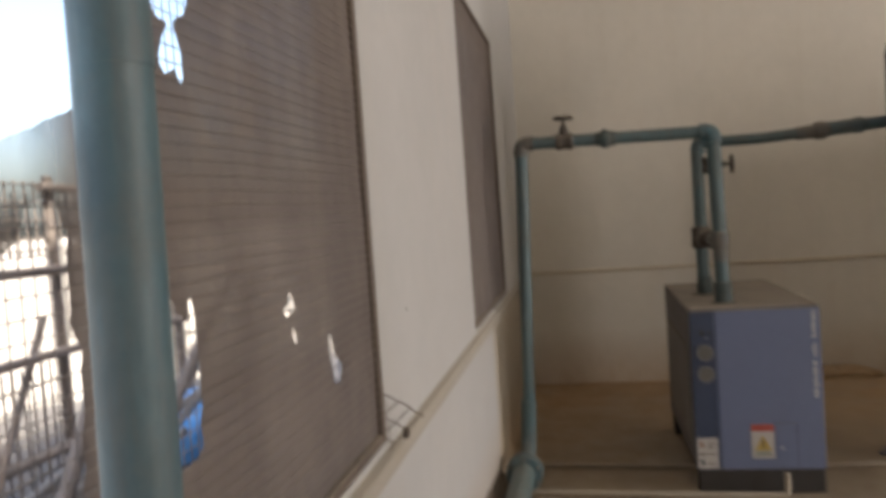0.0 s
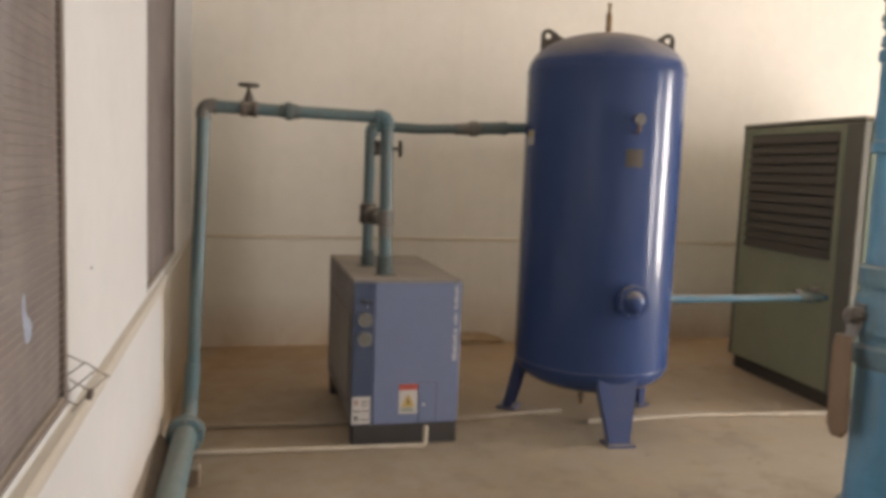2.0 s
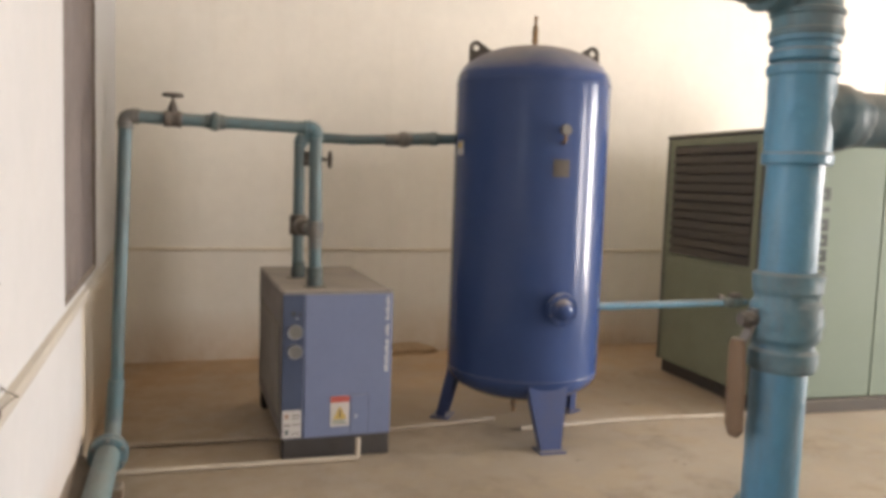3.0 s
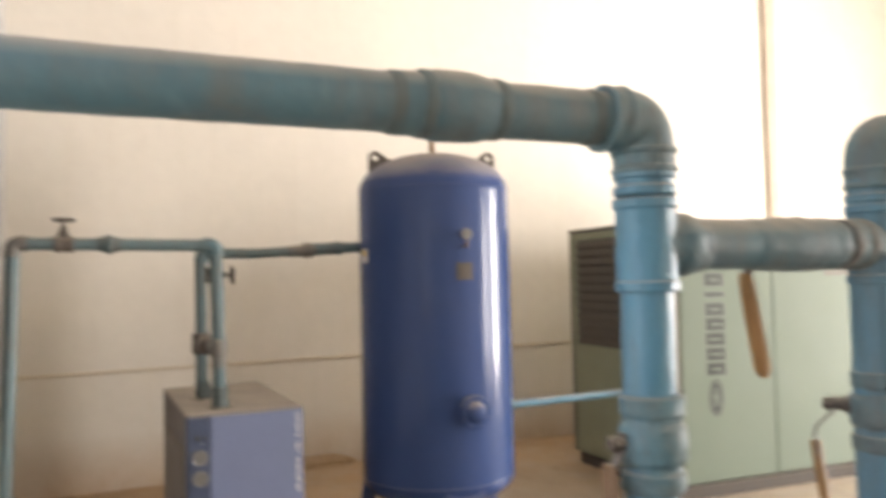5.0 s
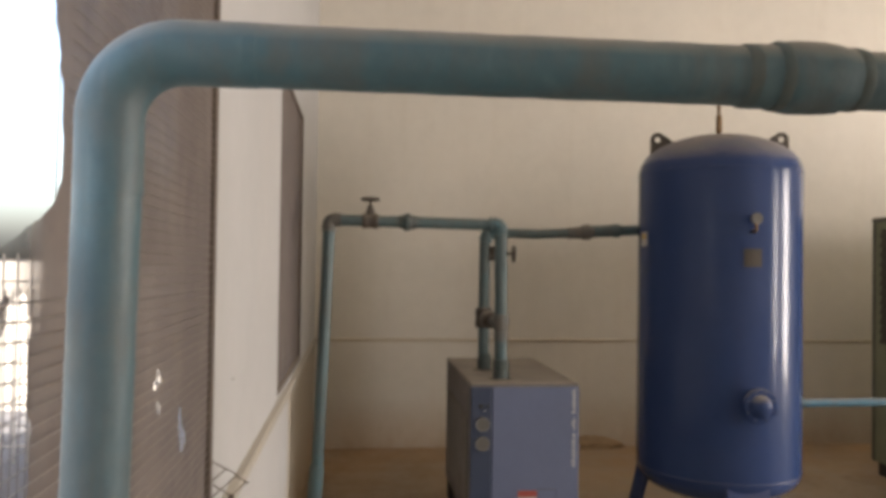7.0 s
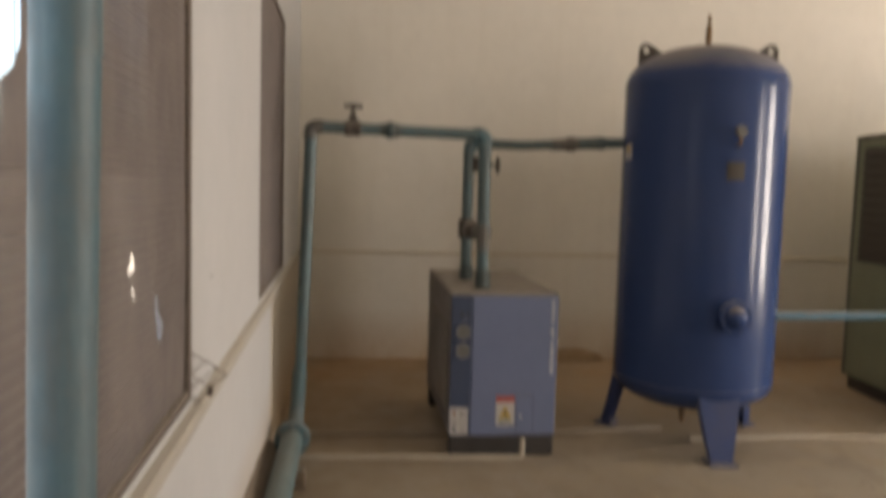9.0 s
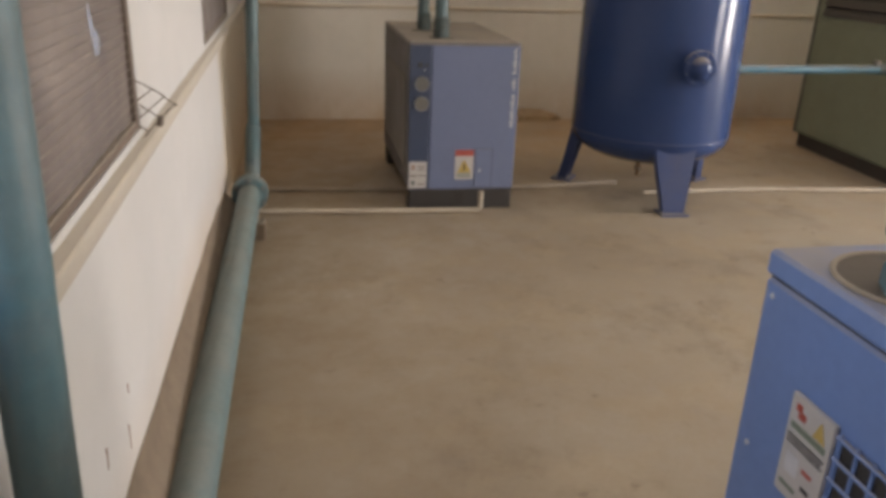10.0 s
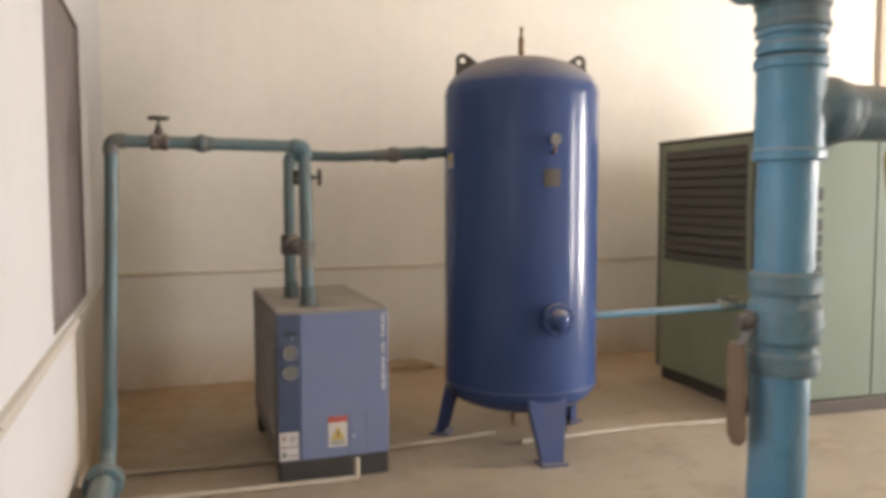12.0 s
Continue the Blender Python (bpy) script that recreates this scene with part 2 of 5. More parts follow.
M["yellow"] = mat("yellow_print", paint, base=(0.42, 0.30, 0.08), wear=0.25, rough=0.45, dust=0.1)
M["black_print"] = mat("black_print", paint, base=(0.03, 0.03, 0.03), wear=0.2, rough=0.5, dust=0.1)
M["silver"] = mat("silver_letters", paint, base=(0.50, 0.51, 0.53), wear=0.4, rough=0.35, dust=0.3, grain=30)
M["plate"] = mat("bronze_nameplate", paint, base=(0.058, 0.05, 0.045), worn=(0.085, 0.07, 0.055), wear=0.6, rough=0.4, dust=0.2, grain=30, metal=0.4)
M["duct"] = mat("tan_conduit", paint, base=(0.54, 0.46, 0.37), wear=0.4, rough=0.6, dust=0.4)
M["wood"] = mat("old_timber", paint, base=(0.16, 0.115, 0.075), worn=(0.08, 0.06, 0.04), wear=0.8, rough=0.8, dust=0.6, grain=20)
M["rubber"] = mat("brown_rubber", paint, base=(0.075, 0.06, 0.048), worn=(0.11, 0.09, 0.07), wear=0.6, rough=0.7, dust=0.12, grain=20)
M["skirting"] = mat("damp_cement", paint, base=(0.180, 0.138, 0.098), worn=(0.120, 0.092, 0.068), wear=0.9, rough=0.9, dust=0.3, grain=6)
M["mud"] = mat("dry_mud", paint, base=(0.40, 0.285, 0.17), worn=(0.27, 0.18, 0.10), wear=0.9, rough=0.95, dust=0.2, grain=14, relief=0.6, shine=0.1)
M["rust"] = mat("dry_rust", paint, base=(0.24, 0.13, 0.085), worn=(0.34, 0.24, 0.19), wear=0.8, rough=0.9, dust=0.0, grain=40)
M["frame"] = mat("brown_frame_paint", paint, base=(0.105, 0.08, 0.065), worn=(0.16, 0.125, 0.095), wear=0.6, rough=0.6, dust=0.8, grain=14)
M["wire"] = mat("dusty_wire", paint, base=(0.225, 0.186, 0.162), worn=(0.17, 0.135, 0.115), wear=0.7, rough=0.7, dust=0.3, grain=25)
M["rubble"] = mat("outside_ground", paint, base=(0.34, 0.30, 0.25), worn=(0.20, 0.175, 0.14), wear=0.8, rough=0.9, dust=0.0, grain=1.5)
# rubble colour darkened to deepen the building's shade over the near yard
M["shade_debris"] = mat("shade_darkened_debris", paint, base=(0.085, 0.072, 0.058), worn=(0.15, 0.13, 0.11), wear=0.8, rough=0.8, dust=0.0, grain=9)
M["tarp"] = mat("blue_tarpaulin", paint, base=(0.05, 0.22, 0.52), worn=(0.10, 0.30, 0.55), wear=0.5, rough=0.5, dust=0.1, grain=6)
M["scaffold"] = mat("weathered_steel", paint, base=(0.13, 0.105, 0.09), worn=(0.22, 0.17, 0.13), wear=0.6, rough=0.6, dust=0.3, grain=9)


def screen_mat(nt, bsdf):
    """Dust-choked insect screen: lets a little light through its weave."""
    cloth = blend(nt, tex(nt, 3.0, 6, 0.7), (0.168, 0.14, 0.122), (0.122, 0.10, 0.088))
    cloth = blend(nt, times(nt, tex(nt, 5.0, 6, 0.7, (1, 1, 7), 0.5, 0.75), 0.5), cloth, (0.18, 0.145, 0.125))
    cloth = blend(nt, times(nt, tex(nt, 2.2, 6, 0.7, (1, 3.5, 0.8), 0.42, 0.68), 0.6), cloth, (0.235, 0.195, 0.165))
    cloth = blend(nt, times(nt, tex(nt, 14.0, 5, 0.7, (1, 1, 1), 0.52, 0.72), 0.35), cloth, (0.085, 0.068, 0.058))
    nt.links.new(cloth, bsdf.inputs["Base Color"])
    bsdf.inputs["Roughness"].default_value = 0.9
    tl = nd(nt, "ShaderNodeBsdfTranslucent", Color=(0.10, 0.078, 0.066, 1))
    tp = nd(nt, "ShaderNodeBsdfTransparent")
    m1, m2 = nt.nodes.new("ShaderNodeMixShader"), nt.nodes.new("ShaderNodeMixShader")
    m1.inputs[0].default_value = 0.22
    nt.links.new(bsdf.outputs[0], m1.inputs[1])
    nt.links.new(tl.outputs[0], m1.inputs[2])
    r = nd(nt, "ShaderNodeMapRange", To_Min=0.0, To_Max=0.03)
    nt.links.new(tex(nt, 7.0, 6, 0.7), r.inputs[0])
    # threadbare cloth beside the large tear, cleared further to imitate bright lens haze
    thin = times(nt, times(nt, ramp_axis(nt, 1, 0.68, 0.77), tex(nt, 9.0, 6, 0.7, low=0.2, high=0.5)), times(nt, ramp_axis(nt, 2, 1.46, 1.38), 0.62))
    both = nt.nodes.new("ShaderNodeMath")
    nt.links.new(r.outputs[0], both.inputs[0])
    nt.links.new(thin, both.inputs[1])
    nt.links.new(both.outputs[0], m2.inputs[0])
    nt.links.new(m1.outputs[0], m2.inputs[1])
    nt.links.new(tp.outputs[0], m2.inputs[2])
    nt.links.new(m2.outputs[0], nt.nodes["Material Output"].inputs["Surface"])


M["screen"] = mat("insect_screen", screen_mat)


# ---- mesh tools ----
def finish(bm, smooth=True):
    bmesh.ops.recalc_face_normals(bm, faces=bm.faces)
    for f in bm.faces:
        f.smooth = smooth
    return bm


def link(name, bm, material, sharp=28):
    me = bpy.data.meshes.new(name)
    bm.to_mesh(me)
    bm.free()
    me.materials.append(M[material])
    me.set_sharp_from_angle(angle=radians(sharp))
    return new(name, me)


def thing(name, label, category, place=(0, 0, 0), group="", kind=""):
    return tagged(_at(new(name), place), label, category, group, kind)


def _at(ob, place):
    ob.location = place
    return ob


def part(name, bm, material, parent, label=""):
    """One mesh under a thing or a part; the bmesh is in world metres."""
    base = Vector(parent["base"]) if "base" in parent else Vector(parent.location)
    bm.transform(Matrix.Translation(-base))
    ob = link(name, finish(bm), material)
    ob.parent = parent
    ob["base"] = tuple(base)
    if label:
        ob["label"] = label
    return ob


def solid(name, bm, material, label, category, group="", kind=""):
    return tagged(link(name, finish(bm), material), label, category, group, kind)


def box(a, b, bevel=0.0, seg=2, bm=None):
    bm2 = bmesh.new()
    bmesh.ops.create_cube(bm2, size=1)
    for v in bm2.verts:
        v.co = [(p + q) / 2 + c * (q - p) for p, q, c in zip(a, b, v.co)]
    if bevel:
        bmesh.ops.bevel(bm2, geom=bm2.edges[:], offset=bevel, segments=1, affect="EDGES", profile=0.5)
    if bm is None:
        return bm2
    return join(bm, bm2)


def join(bm, other):
    me = bpy.data.meshes.new("tmp")
    other.to_mesh(me)
    other.free()
    bm.from_mesh(me)
    bpy.data.meshes.remove(me)
    return bm


def axis_matrix(origin, direction):
    z = Vector(direction).normalized()
    return Matrix.Translation(origin) @ z.to_track_quat("Z", "Y").to_matrix().to_4x4()


def lathe(profile, origin=(0, 0, 0), direction=(0, 0, 1), seg=32, bm=None):
    """A turned body: profile of (radius, height), closed at radius 0."""
    bm2 = bmesh.new()
    m = axis_matrix(origin, direction)
    rings = []
    for r, h in profile:
        if r < 1e-6:
            rings.append([bm2.verts.new(m @ Vector((0, 0, h)))])
        else:
            rings.append([bm2.verts.new(m @ Vector((r * math.cos(2 * math.pi * k / seg), r * math.sin(2 * math.pi * k / seg), h))) for k in range(seg)])
    for a, b in zip(rings, rings[1:]):
        for k in range(seg):
            k2 = (k + 1) % seg
            if len(a) == 1 and len(b) > 1:
                bm2.faces.new((a[0], b[k], b[k2]))
            elif len(b) == 1 and len(a) > 1:
                bm2.faces.new((a[k], a[k2], b[0]))
            elif len(a) > 1:
                bm2.faces.new((a[k], a[k2], b[k2], b[k]))
    if bm is None:
        return bm2
    return join(bm, bm2)


def lumpy(profile, origin, direction, seg=36, amount=0.0011, step=0.005):
    """A turned body under thick, uneven paint: the profile in short steps, pushed in and out by noise."""
    fine = []
    for (r0, h0), (r1, h1) in zip(profile, profile[1:]):
        n = max(1, int(math.hypot(r1 - r0, h1 - h0) / step))
        fine += [(r0 + (r1 - r0) * k / n, h0 + (h1 - h0) * k / n) for k in range(n)]
    bm = lathe(fine + [profile[-1]], origin, direction, seg)
    o, d = Vector(origin), Vector(direction).normalized()
    for v in bm.verts:
        out = (v.co - o) - d * (v.co - o).dot(d)
        if out.length > 0.02:
            v.co += out.normalized() * amount * (noise.noise(v.co * 45) + 0.7 * noise.noise(v.co * 130))
    return bm


def rod(a, b, r, seg=20, edge=0.002, bm=None):
    h = (Vector(b) - Vector(a)).length
    e = min(edge, r * 0.4, h * 0.3)
    return lathe([(0, 0), (r - e, 0), (r, e), (r, h - e), (r - e, h), (0, h)], a, Vector(b) - Vector(a), seg, bm)


def painted_pipe(a, b, r):
    """A straight pipe under brushed paint that runs and sags a little."""
    h = (Vector(b) - Vector(a)).length
    return lumpy([(0, 0), (r - 0.002, 0), (r, 0.002), (r, h - 0.002), (r - 0.002, h), (0, h)], a, Vector(b) - Vector(a), 40, 0.0006, 0.012)


def rounded(points, radius, steps=8):
    """A polyline whose corners are arcs."""
    pts = [Vector(p) for p in points]
    out = [pts[0]]
    for a, b, c in zip(pts, pts[1:], pts[2:]):
        u, v = (a - b).normalized(), (c - b).normalized()
        half = u.angle(v) / 2
        d = min(radius / math.tan(half), (a - b).length * 0.49, (c - b).length * 0.49)
        p, q = b + u * d, b + v * d
        mid = b + (u + v).normalized() * (d / math.cos(half))
        r = (p - mid).length
        for k in range(steps + 1):
            w = (p - mid).lerp(q - mid, k / steps)
            out.append(mid + w.normalized() * r)
    out.append(pts[-1])
    return out


def tube(points, r, seg=20, caps=True, bm=None):
    pts = [Vector(p) for p in points]
    bm2 = bmesh.new()
    ahead = (pts[1] - pts[0]).normalized()
    side = ahead.orthogonal().normalized()
    rings = []
    for k, p in enumerate(pts):
        t = ((pts[min(k + 1, len(pts) - 1)] - p).normalized() + (p - pts[max(k - 1, 0)]).normalized()).normalized()
        side = (side - t * side.dot(t)).normalized()
        up = t.cross(side)
        rings.append([bm2.verts.new(p + (side * math.cos(2 * math.pi * j / seg) + up * math.sin(2 * math.pi * j / seg)) * r) for j in range(seg)])
    for a, b in zip(rings, rings[1:]):
        for j in range(seg):
            j2 = (j + 1) % seg
            bm2.faces.new((a[j], a[j2], b[j2], b[j]))
    if caps:
        bm2.faces.new(rings[0])
        bm2.faces.new(rings[-1])
    if bm is None:
        return bm2
    return join(bm, bm2)


def socket(a, b, r, lip=0.004, bm=None):
    """A pipe socket: a sleeve with a raised lip at each end."""
    h = (Vector(b) - Vector(a)).length
    w = min(0.012, h * 0.2)
    prof = [(0, 0), (r + lip - 0.002, 0), (r + lip, 0.002), (r + lip, w), (r, w + 0.003), (r, h - w - 0.003), (r + lip, h - w), (r + lip, h - 0.002), (r + lip - 0.002, h), (0, h)]
    body = lumpy(prof, a, Vector(b) - Vector(a), 36, 0.0013)
    return body if bm is None else join(bm, body)


def slab(points, normal, thick, bm=None):
    """A flat plate: an outline extruded along a normal."""
    bm2 = bmesh.new()
    n = Vector(normal) * thick
    lo = [bm2.verts.new(Vector(p)) for p in points]
    hi = [bm2.verts.new(Vector(p) + n) for p in points]
    bm2.faces.new(lo)
    bm2.faces.new(hi)
    for k in range(len(lo)):
        k2 = (k + 1) % len(lo)
        bm2.faces.new((lo[k], lo[k2], hi[k2], hi[k]))
    if bm is None:
        return bm2
    return join(bm, bm2)


def crumpled(cx, cy, cz, rx, ry, rz, seed):
    bm = bmesh.new()
    bmesh.ops.create_icosphere(bm, subdivisions=4, radius=1)
    for v in bm.verts:
        n = 1 + 0.22 * noise.noise(v.co * 2.1 + Vector((seed, 0, 0))) + 0.09 * noise.noise(v.co * 6 + Vector((0, seed, 0)))
        v.co = Vector((cx + v.co.x * rx * n, cy + v.co.y * ry * n, max(-0.15, cz + v.co.z * rz * n)))
    return bm


# ---- the room ----
WX, NY, EX, SY, TOP = -0.06, 6.12, 10.05, -4.5, 5.4
TH = 0.23
THW = 0.10


def holed_wall(lo, hi, holes, z1, place):
    """A wall along one axis with rectangular openings; place() lays (along, z) boxes."""
    bm = bmesh.new()
    at = lo
    for a, b, z0, zt in sorted(holes):
        place(bm, at, a, 0, z1)
        place(bm, a, b, 0, z0)
        place(bm, a, b, zt, z1)
        at = b
    place(bm, at, hi, 0, z1)
    return bm


WIN = ((0.22, 1.76, 0.895, 2.33), (3.25, 4.57, 0.895, 2.33))
solid("wall_west", holed_wall(SY, NY, WIN, TOP, lambda bm, a, b, z0, z1: b > a and z1 > z0 and box((WX - THW, a, z0), (WX, b, z1), bm=bm)), "wall_white_dimmed", "white limewashed wall with two screened windows, tone dimmed for weaker light", "wall", kind="structure")
solid("wall_north", box((WX - THW, NY, 0), (EX + TH, NY + TH, TOP)), "wall", "cream plastered wall stained with red dust at its foot", "wall", kind="structure")
solid("wall_south", box((WX - THW, SY - TH, 0), (EX + TH, SY, TOP)), "wall", "plain cream plastered wall", "wall", kind="structure")
DOOR = ((-1.65, -0.75, 0.0, 2.85), (1.25, 2.55, 0.0, 2.85))
solid("wall_east", holed_wall(SY, NY, DOOR, TOP, lambda bm, a, b, z0, z1: b > a and z1 > z0 and box((EX, a, z0), (EX + TH, b, z1), bm=bm)), "wall", "cream plastered wall with two open doorways", "wall", kind="structure")
solid("ceiling", box((WX - THW, SY - TH, TOP), (EX + TH, NY + TH, TOP + 0.15)), "ceiling", "plain off-white ceiling", "ceiling", kind="structure")
solid("floor", box((WX - THW, SY - TH, -0.12), (EX + TH, NY + TH, 0)), "floor", "dusty tan concrete floor with dark stains", "floor", kind="structure")


def ledge_profile(a, b, out, depth, z, tall):
    """A plaster ledge with a sloped top along a wall, from a to b, standing out along 'out'."""
    a, b, o = Vector(a), Vector(b), Vector(out)
    outline = [(0, -tall), (depth * 0.7, -tall), (depth, -tall * 0.55), (depth, -tall * 0.1), (depth * 0.85, 0), (0, tall * 0.15)]
    pts = [a + o * d + Vector((0, 0, z + h)) for d, h in outline]
    return slab(pts, (b - a), 1.0)


solid("trim_west", ledge_profile((WX, SY, 0), (WX, NY, 0), (1, 0, 0), 0.022, 0.872, 0.045), "ledge_white", "dusty plaster ledge below the windows", "ledge", kind="structure")
solid("trim_north", ledge_profile((WX, NY, 0), (EX, NY, 0), (0, -1, 0), 0.012, 0.868, 0.022), "ledge", "thin dusty plaster ledge along the wall", "ledge", kind="structure")

def mud_fillet():
    """A fillet of damp cement and mud, lower towards the back wall."""
    bm = bmesh.new()
    rings = []
    n = 60
    for k in range(n + 1):
        y = -4.4 + (3.98 + 4.4) * k / n
        h = float(np.interp(y, (1.2, 1.6, 2.4, 3.3, 3.75, 3.98), (0.30, 0.28, 0.245, 0.205, 0.14, 0.04)))
        h *= 1 + 0.07 * noise.noise(Vector((y * 4, 0, 0)))
        w = 0.034 + 0.005 * noise.noise(Vector((y * 5, 3, 0)))
        rings.append([bm.verts.new((WX + d, y, z)) for d, z in ((0, 0), (0, h), (0.004, h), (w * 0.45, h * 0.82), (w * 0.95, h * 0.70), (w * 1.55, h * 0.60), (w * 1.95, 0))])
    for p, q in zip(rings, rings[1:]):
        for j in range(7):
            bm.faces.new((p[j], p[(j + 1) % 7], q[(j + 1) % 7], q[j]))
    bm.faces.new(rings[0])
    bm.faces.new(rings[-1])
    return bm


solid("baseboard", mud_fillet(), "skirting", "brown silted cement fillet along the wall foot", "skirting", kind="structure")

# ---- screened windows ----


def inside(y, z, ring):
    hit = False
    for (y1, z1), (y2, z2) in zip(ring, ring[1:] + ring[:1]):
        if (z1 > z) != (z2 > z) and y < (y2 - y1) * (z - z1) / (z2 - z1) + y1:
            hit = not hit
    return hit


def ragged(cy, cz, ry, rz, n=14, amount=0.3, seed=1):
    r = random.Random(seed)
    return [(cy + ry * math.cos(k * 2 * math.pi / n) * (1 + r.uniform(-amount, amount)), cz + rz * math.sin(k * 2 * math.pi / n) * (1 + r.uniform(-amount, amount))) for k in range(n)]


TEARS = [
    [(0.30, 1.48), (0.50, 1.475), (0.62, 1.485), (0.68, 1.495), (0.722, 1.512), (0.755, 1.524), (0.795, 1.545), (0.815, 1.575), (0.812, 1.625), (0.804, 1.675), (0.792, 1.74), (0.762, 1.81), (0.80, 1.92), (0.74, 2.06), (0.55, 2.15), (0.38, 2.05), (0.28, 1.85)],
    ragged(0.957, 1.70, 0.055, 0.048, 12, 0.12, 3),
    [(0.868, 1.632), (0.885, 1.645), (0.903, 1.63), (0.900, 1.595), (0.888, 1.572), (0.874, 1.60)],
    [(0.922, 1.602), (0.945, 1.635), (0.965, 1.655), (0.985, 1.63), (0.990, 1.595), (0.983, 1.578), (0.965, 1.598), (0.94, 1.588)],
    [(0.30, 1.40), (0.45, 1.415), (0.60, 1.392), (0.668, 1.395), (0.684, 1.435), (0.722, 1.44), (0.738, 1.40), (0.732, 1.34), (0.742, 1.27), (0.735, 1.20), (0.72, 1.10), (0.69, 1.0), (0.55, 0.955), (0.35, 0.96), (0.27, 1.2)],
    [(0.855, 1.30), (0.895, 1.335), (0.925, 1.30), (0.94, 1.29), (0.952, 1.335), (0.958, 1.28), (0.956, 1.205), (0.950, 1.14), (0.95, 1.13), (0.90, 1.12), (0.85, 1.18)],
    [(1.240, 1.262), (1.262, 1.264), (1.272, 1.288), (1.284, 1.286), (1.292, 1.264), (1.280, 1.250), (1.268, 1.250), (1.254, 1.250)],
    [(1.272, 1.236), (1.284, 1.232), (1.292, 1.210), (1.286, 1.196), (1.277, 1.212)],
    [(1.448, 1.184), (1.472, 1.188), (1.482, 1.150), (1.522, 1.120), (1.508, 1.092), (1.470, 1.102), (1.452, 1.140)],
]


def screen_sheet(y0, y1, z0, z1, x, tears, step=0.006):
    """A sagging cloth with torn holes: a fine grid without the faces that fell out."""
    bm = bmesh.new()
    ny, nz = int((y1 - y0) / step), int((z1 - z0) / step)
    vs = []
    for j in range(nz + 1):
        row = []
        for i in range(ny + 1):
            y, z = y0 + (y1 - y0) * i / ny, z0 + (z1 - z0) * j / nz
            w = noise.noise(Vector((0.0, y * 3.0, z * 2.0))) * 0.006 + noise.noise(Vector((3.0, y * 11, z * 7))) * 0.0018
            row.append(bm.verts.new((x + w, y, z)))
        vs.append(row)
    for j in range(nz):
        for i in range(ny):
            c = (vs[j][i].co + vs[j + 1][i + 1].co) / 2
            jit = noise.noise(Vector((7.0, c.y * 45, c.z * 45))) * 0.007
            if not any(inside(c.y + jit, c.z + jit, t) for t in tears):
                bm.faces.new((vs[j][i], vs[j][i + 1], vs[j + 1][i + 1], vs[j + 1][i]))
    bmesh.ops.delete(bm, geom=[v for v in bm.verts if not v.link_faces], context="VERTS")
    # torn edges run smoothly, not in steps
    rim = {v for v in bm.verts if any(e.is_boundary for e in v.link_edges) and y0 + 1e-4 < v.co.y < y1 - 1e-4 and z0 + 1e-4 < v.co.z < z1 - 1e-4}
    for _ in range(2):
        moved = {}
        for v in rim:
            near_v = [e.other_vert(v).co for e in v.link_edges if e.is_boundary]
            moved[v] = v.co * 0.4 + sum(near_v, Vector()) / len(near_v) * 0.6
        for v, co in moved.items():
            v.co = co
    return bm


def wire_net(y0, y1, z0, z1, x, gap, r, broken=None):
    """Welded net of thin wires, each slightly crooked."""
    bm = bmesh.new()
    def wire(p, q, n):
        pts = []
        for k in range(n + 1):
            v = Vector(p).lerp(Vector(q), k / n)
            pts.append(v + Vector((0.003 * noise.noise(v * 5), 0.004 * noise.noise(v * 4 + Vector((9, 0, 0))), 0.004 * noise.noise(v * 4 + Vector((0, 9, 0))))))
        tube(pts, r, 5, False, bm)
    n = int((z1 - z0) / gap)
    for k in range(1, n):
        z = z0 + (z1 - z0) * k / n
        if broken and broken[2] < z < broken[3]:
            wire((x, broken[1], z), (x, y1, z), 10)
        else:
            wire((x, y0, z), (x, y1, z), 14)
    n = int((y1 - y0) / gap)
    for k in range(1, n):
        y = y0 + (y1 - y0) * k / n
        if broken and y < broken[1]:
            wire((x - 0.020, y, z0), (x - 0.020, y, broken[2]), 8)
        else:
            wire((x - 0.020, y, z0), (x - 0.020, y, z1), 12)
    return bm


def screened_window(name, y0, y1, z0, z1, tears, label, broken=None):
    win = thing(name, label, "window", (WX, (y0 + y1) / 2, z0), kind="structure")
    fx0, fx1, w = WX - 0.045, WX - 0.001, 0.022
    part("frame_post", box((fx0, y0, z0), (fx1, y0 + w, z1), 0.003), "frame", win)
    part("frame_post", box((fx0, y1 - w, z0), (fx1, y1, z1), 0.003), "frame", win)
    part("frame_rail", box((fx0, y0 + w, z0), (fx1, y1 - w, z0 + w), 0.003), "frame", win)
    part("frame_rail", box((fx0, y0 + w, z1 - w), (fx1, y1 - w, z1), 0.003), "frame", win)
    part("insect_screen", screen_sheet(y0 + w, y1 - w, z0 + w, z1 - w, WX - 0.012, tears), "screen", win, "brown dust-clogged insect screen")
    part("wire_net", wire_net(y0 + w, y1 - w, z0 + w, z1 - w, WX - 0.005, 0.019, 0.0008, broken), "wire", win, "thin rusty wire net")
    return win


win_a = screened_window("window_1", *WIN[0], TEARS, "window closed by a torn brown insect screen", (0, 0.82, 1.445, 2.12))
screened_window("window_2", *WIN[1], [], "window closed by a dusty brown insect screen")


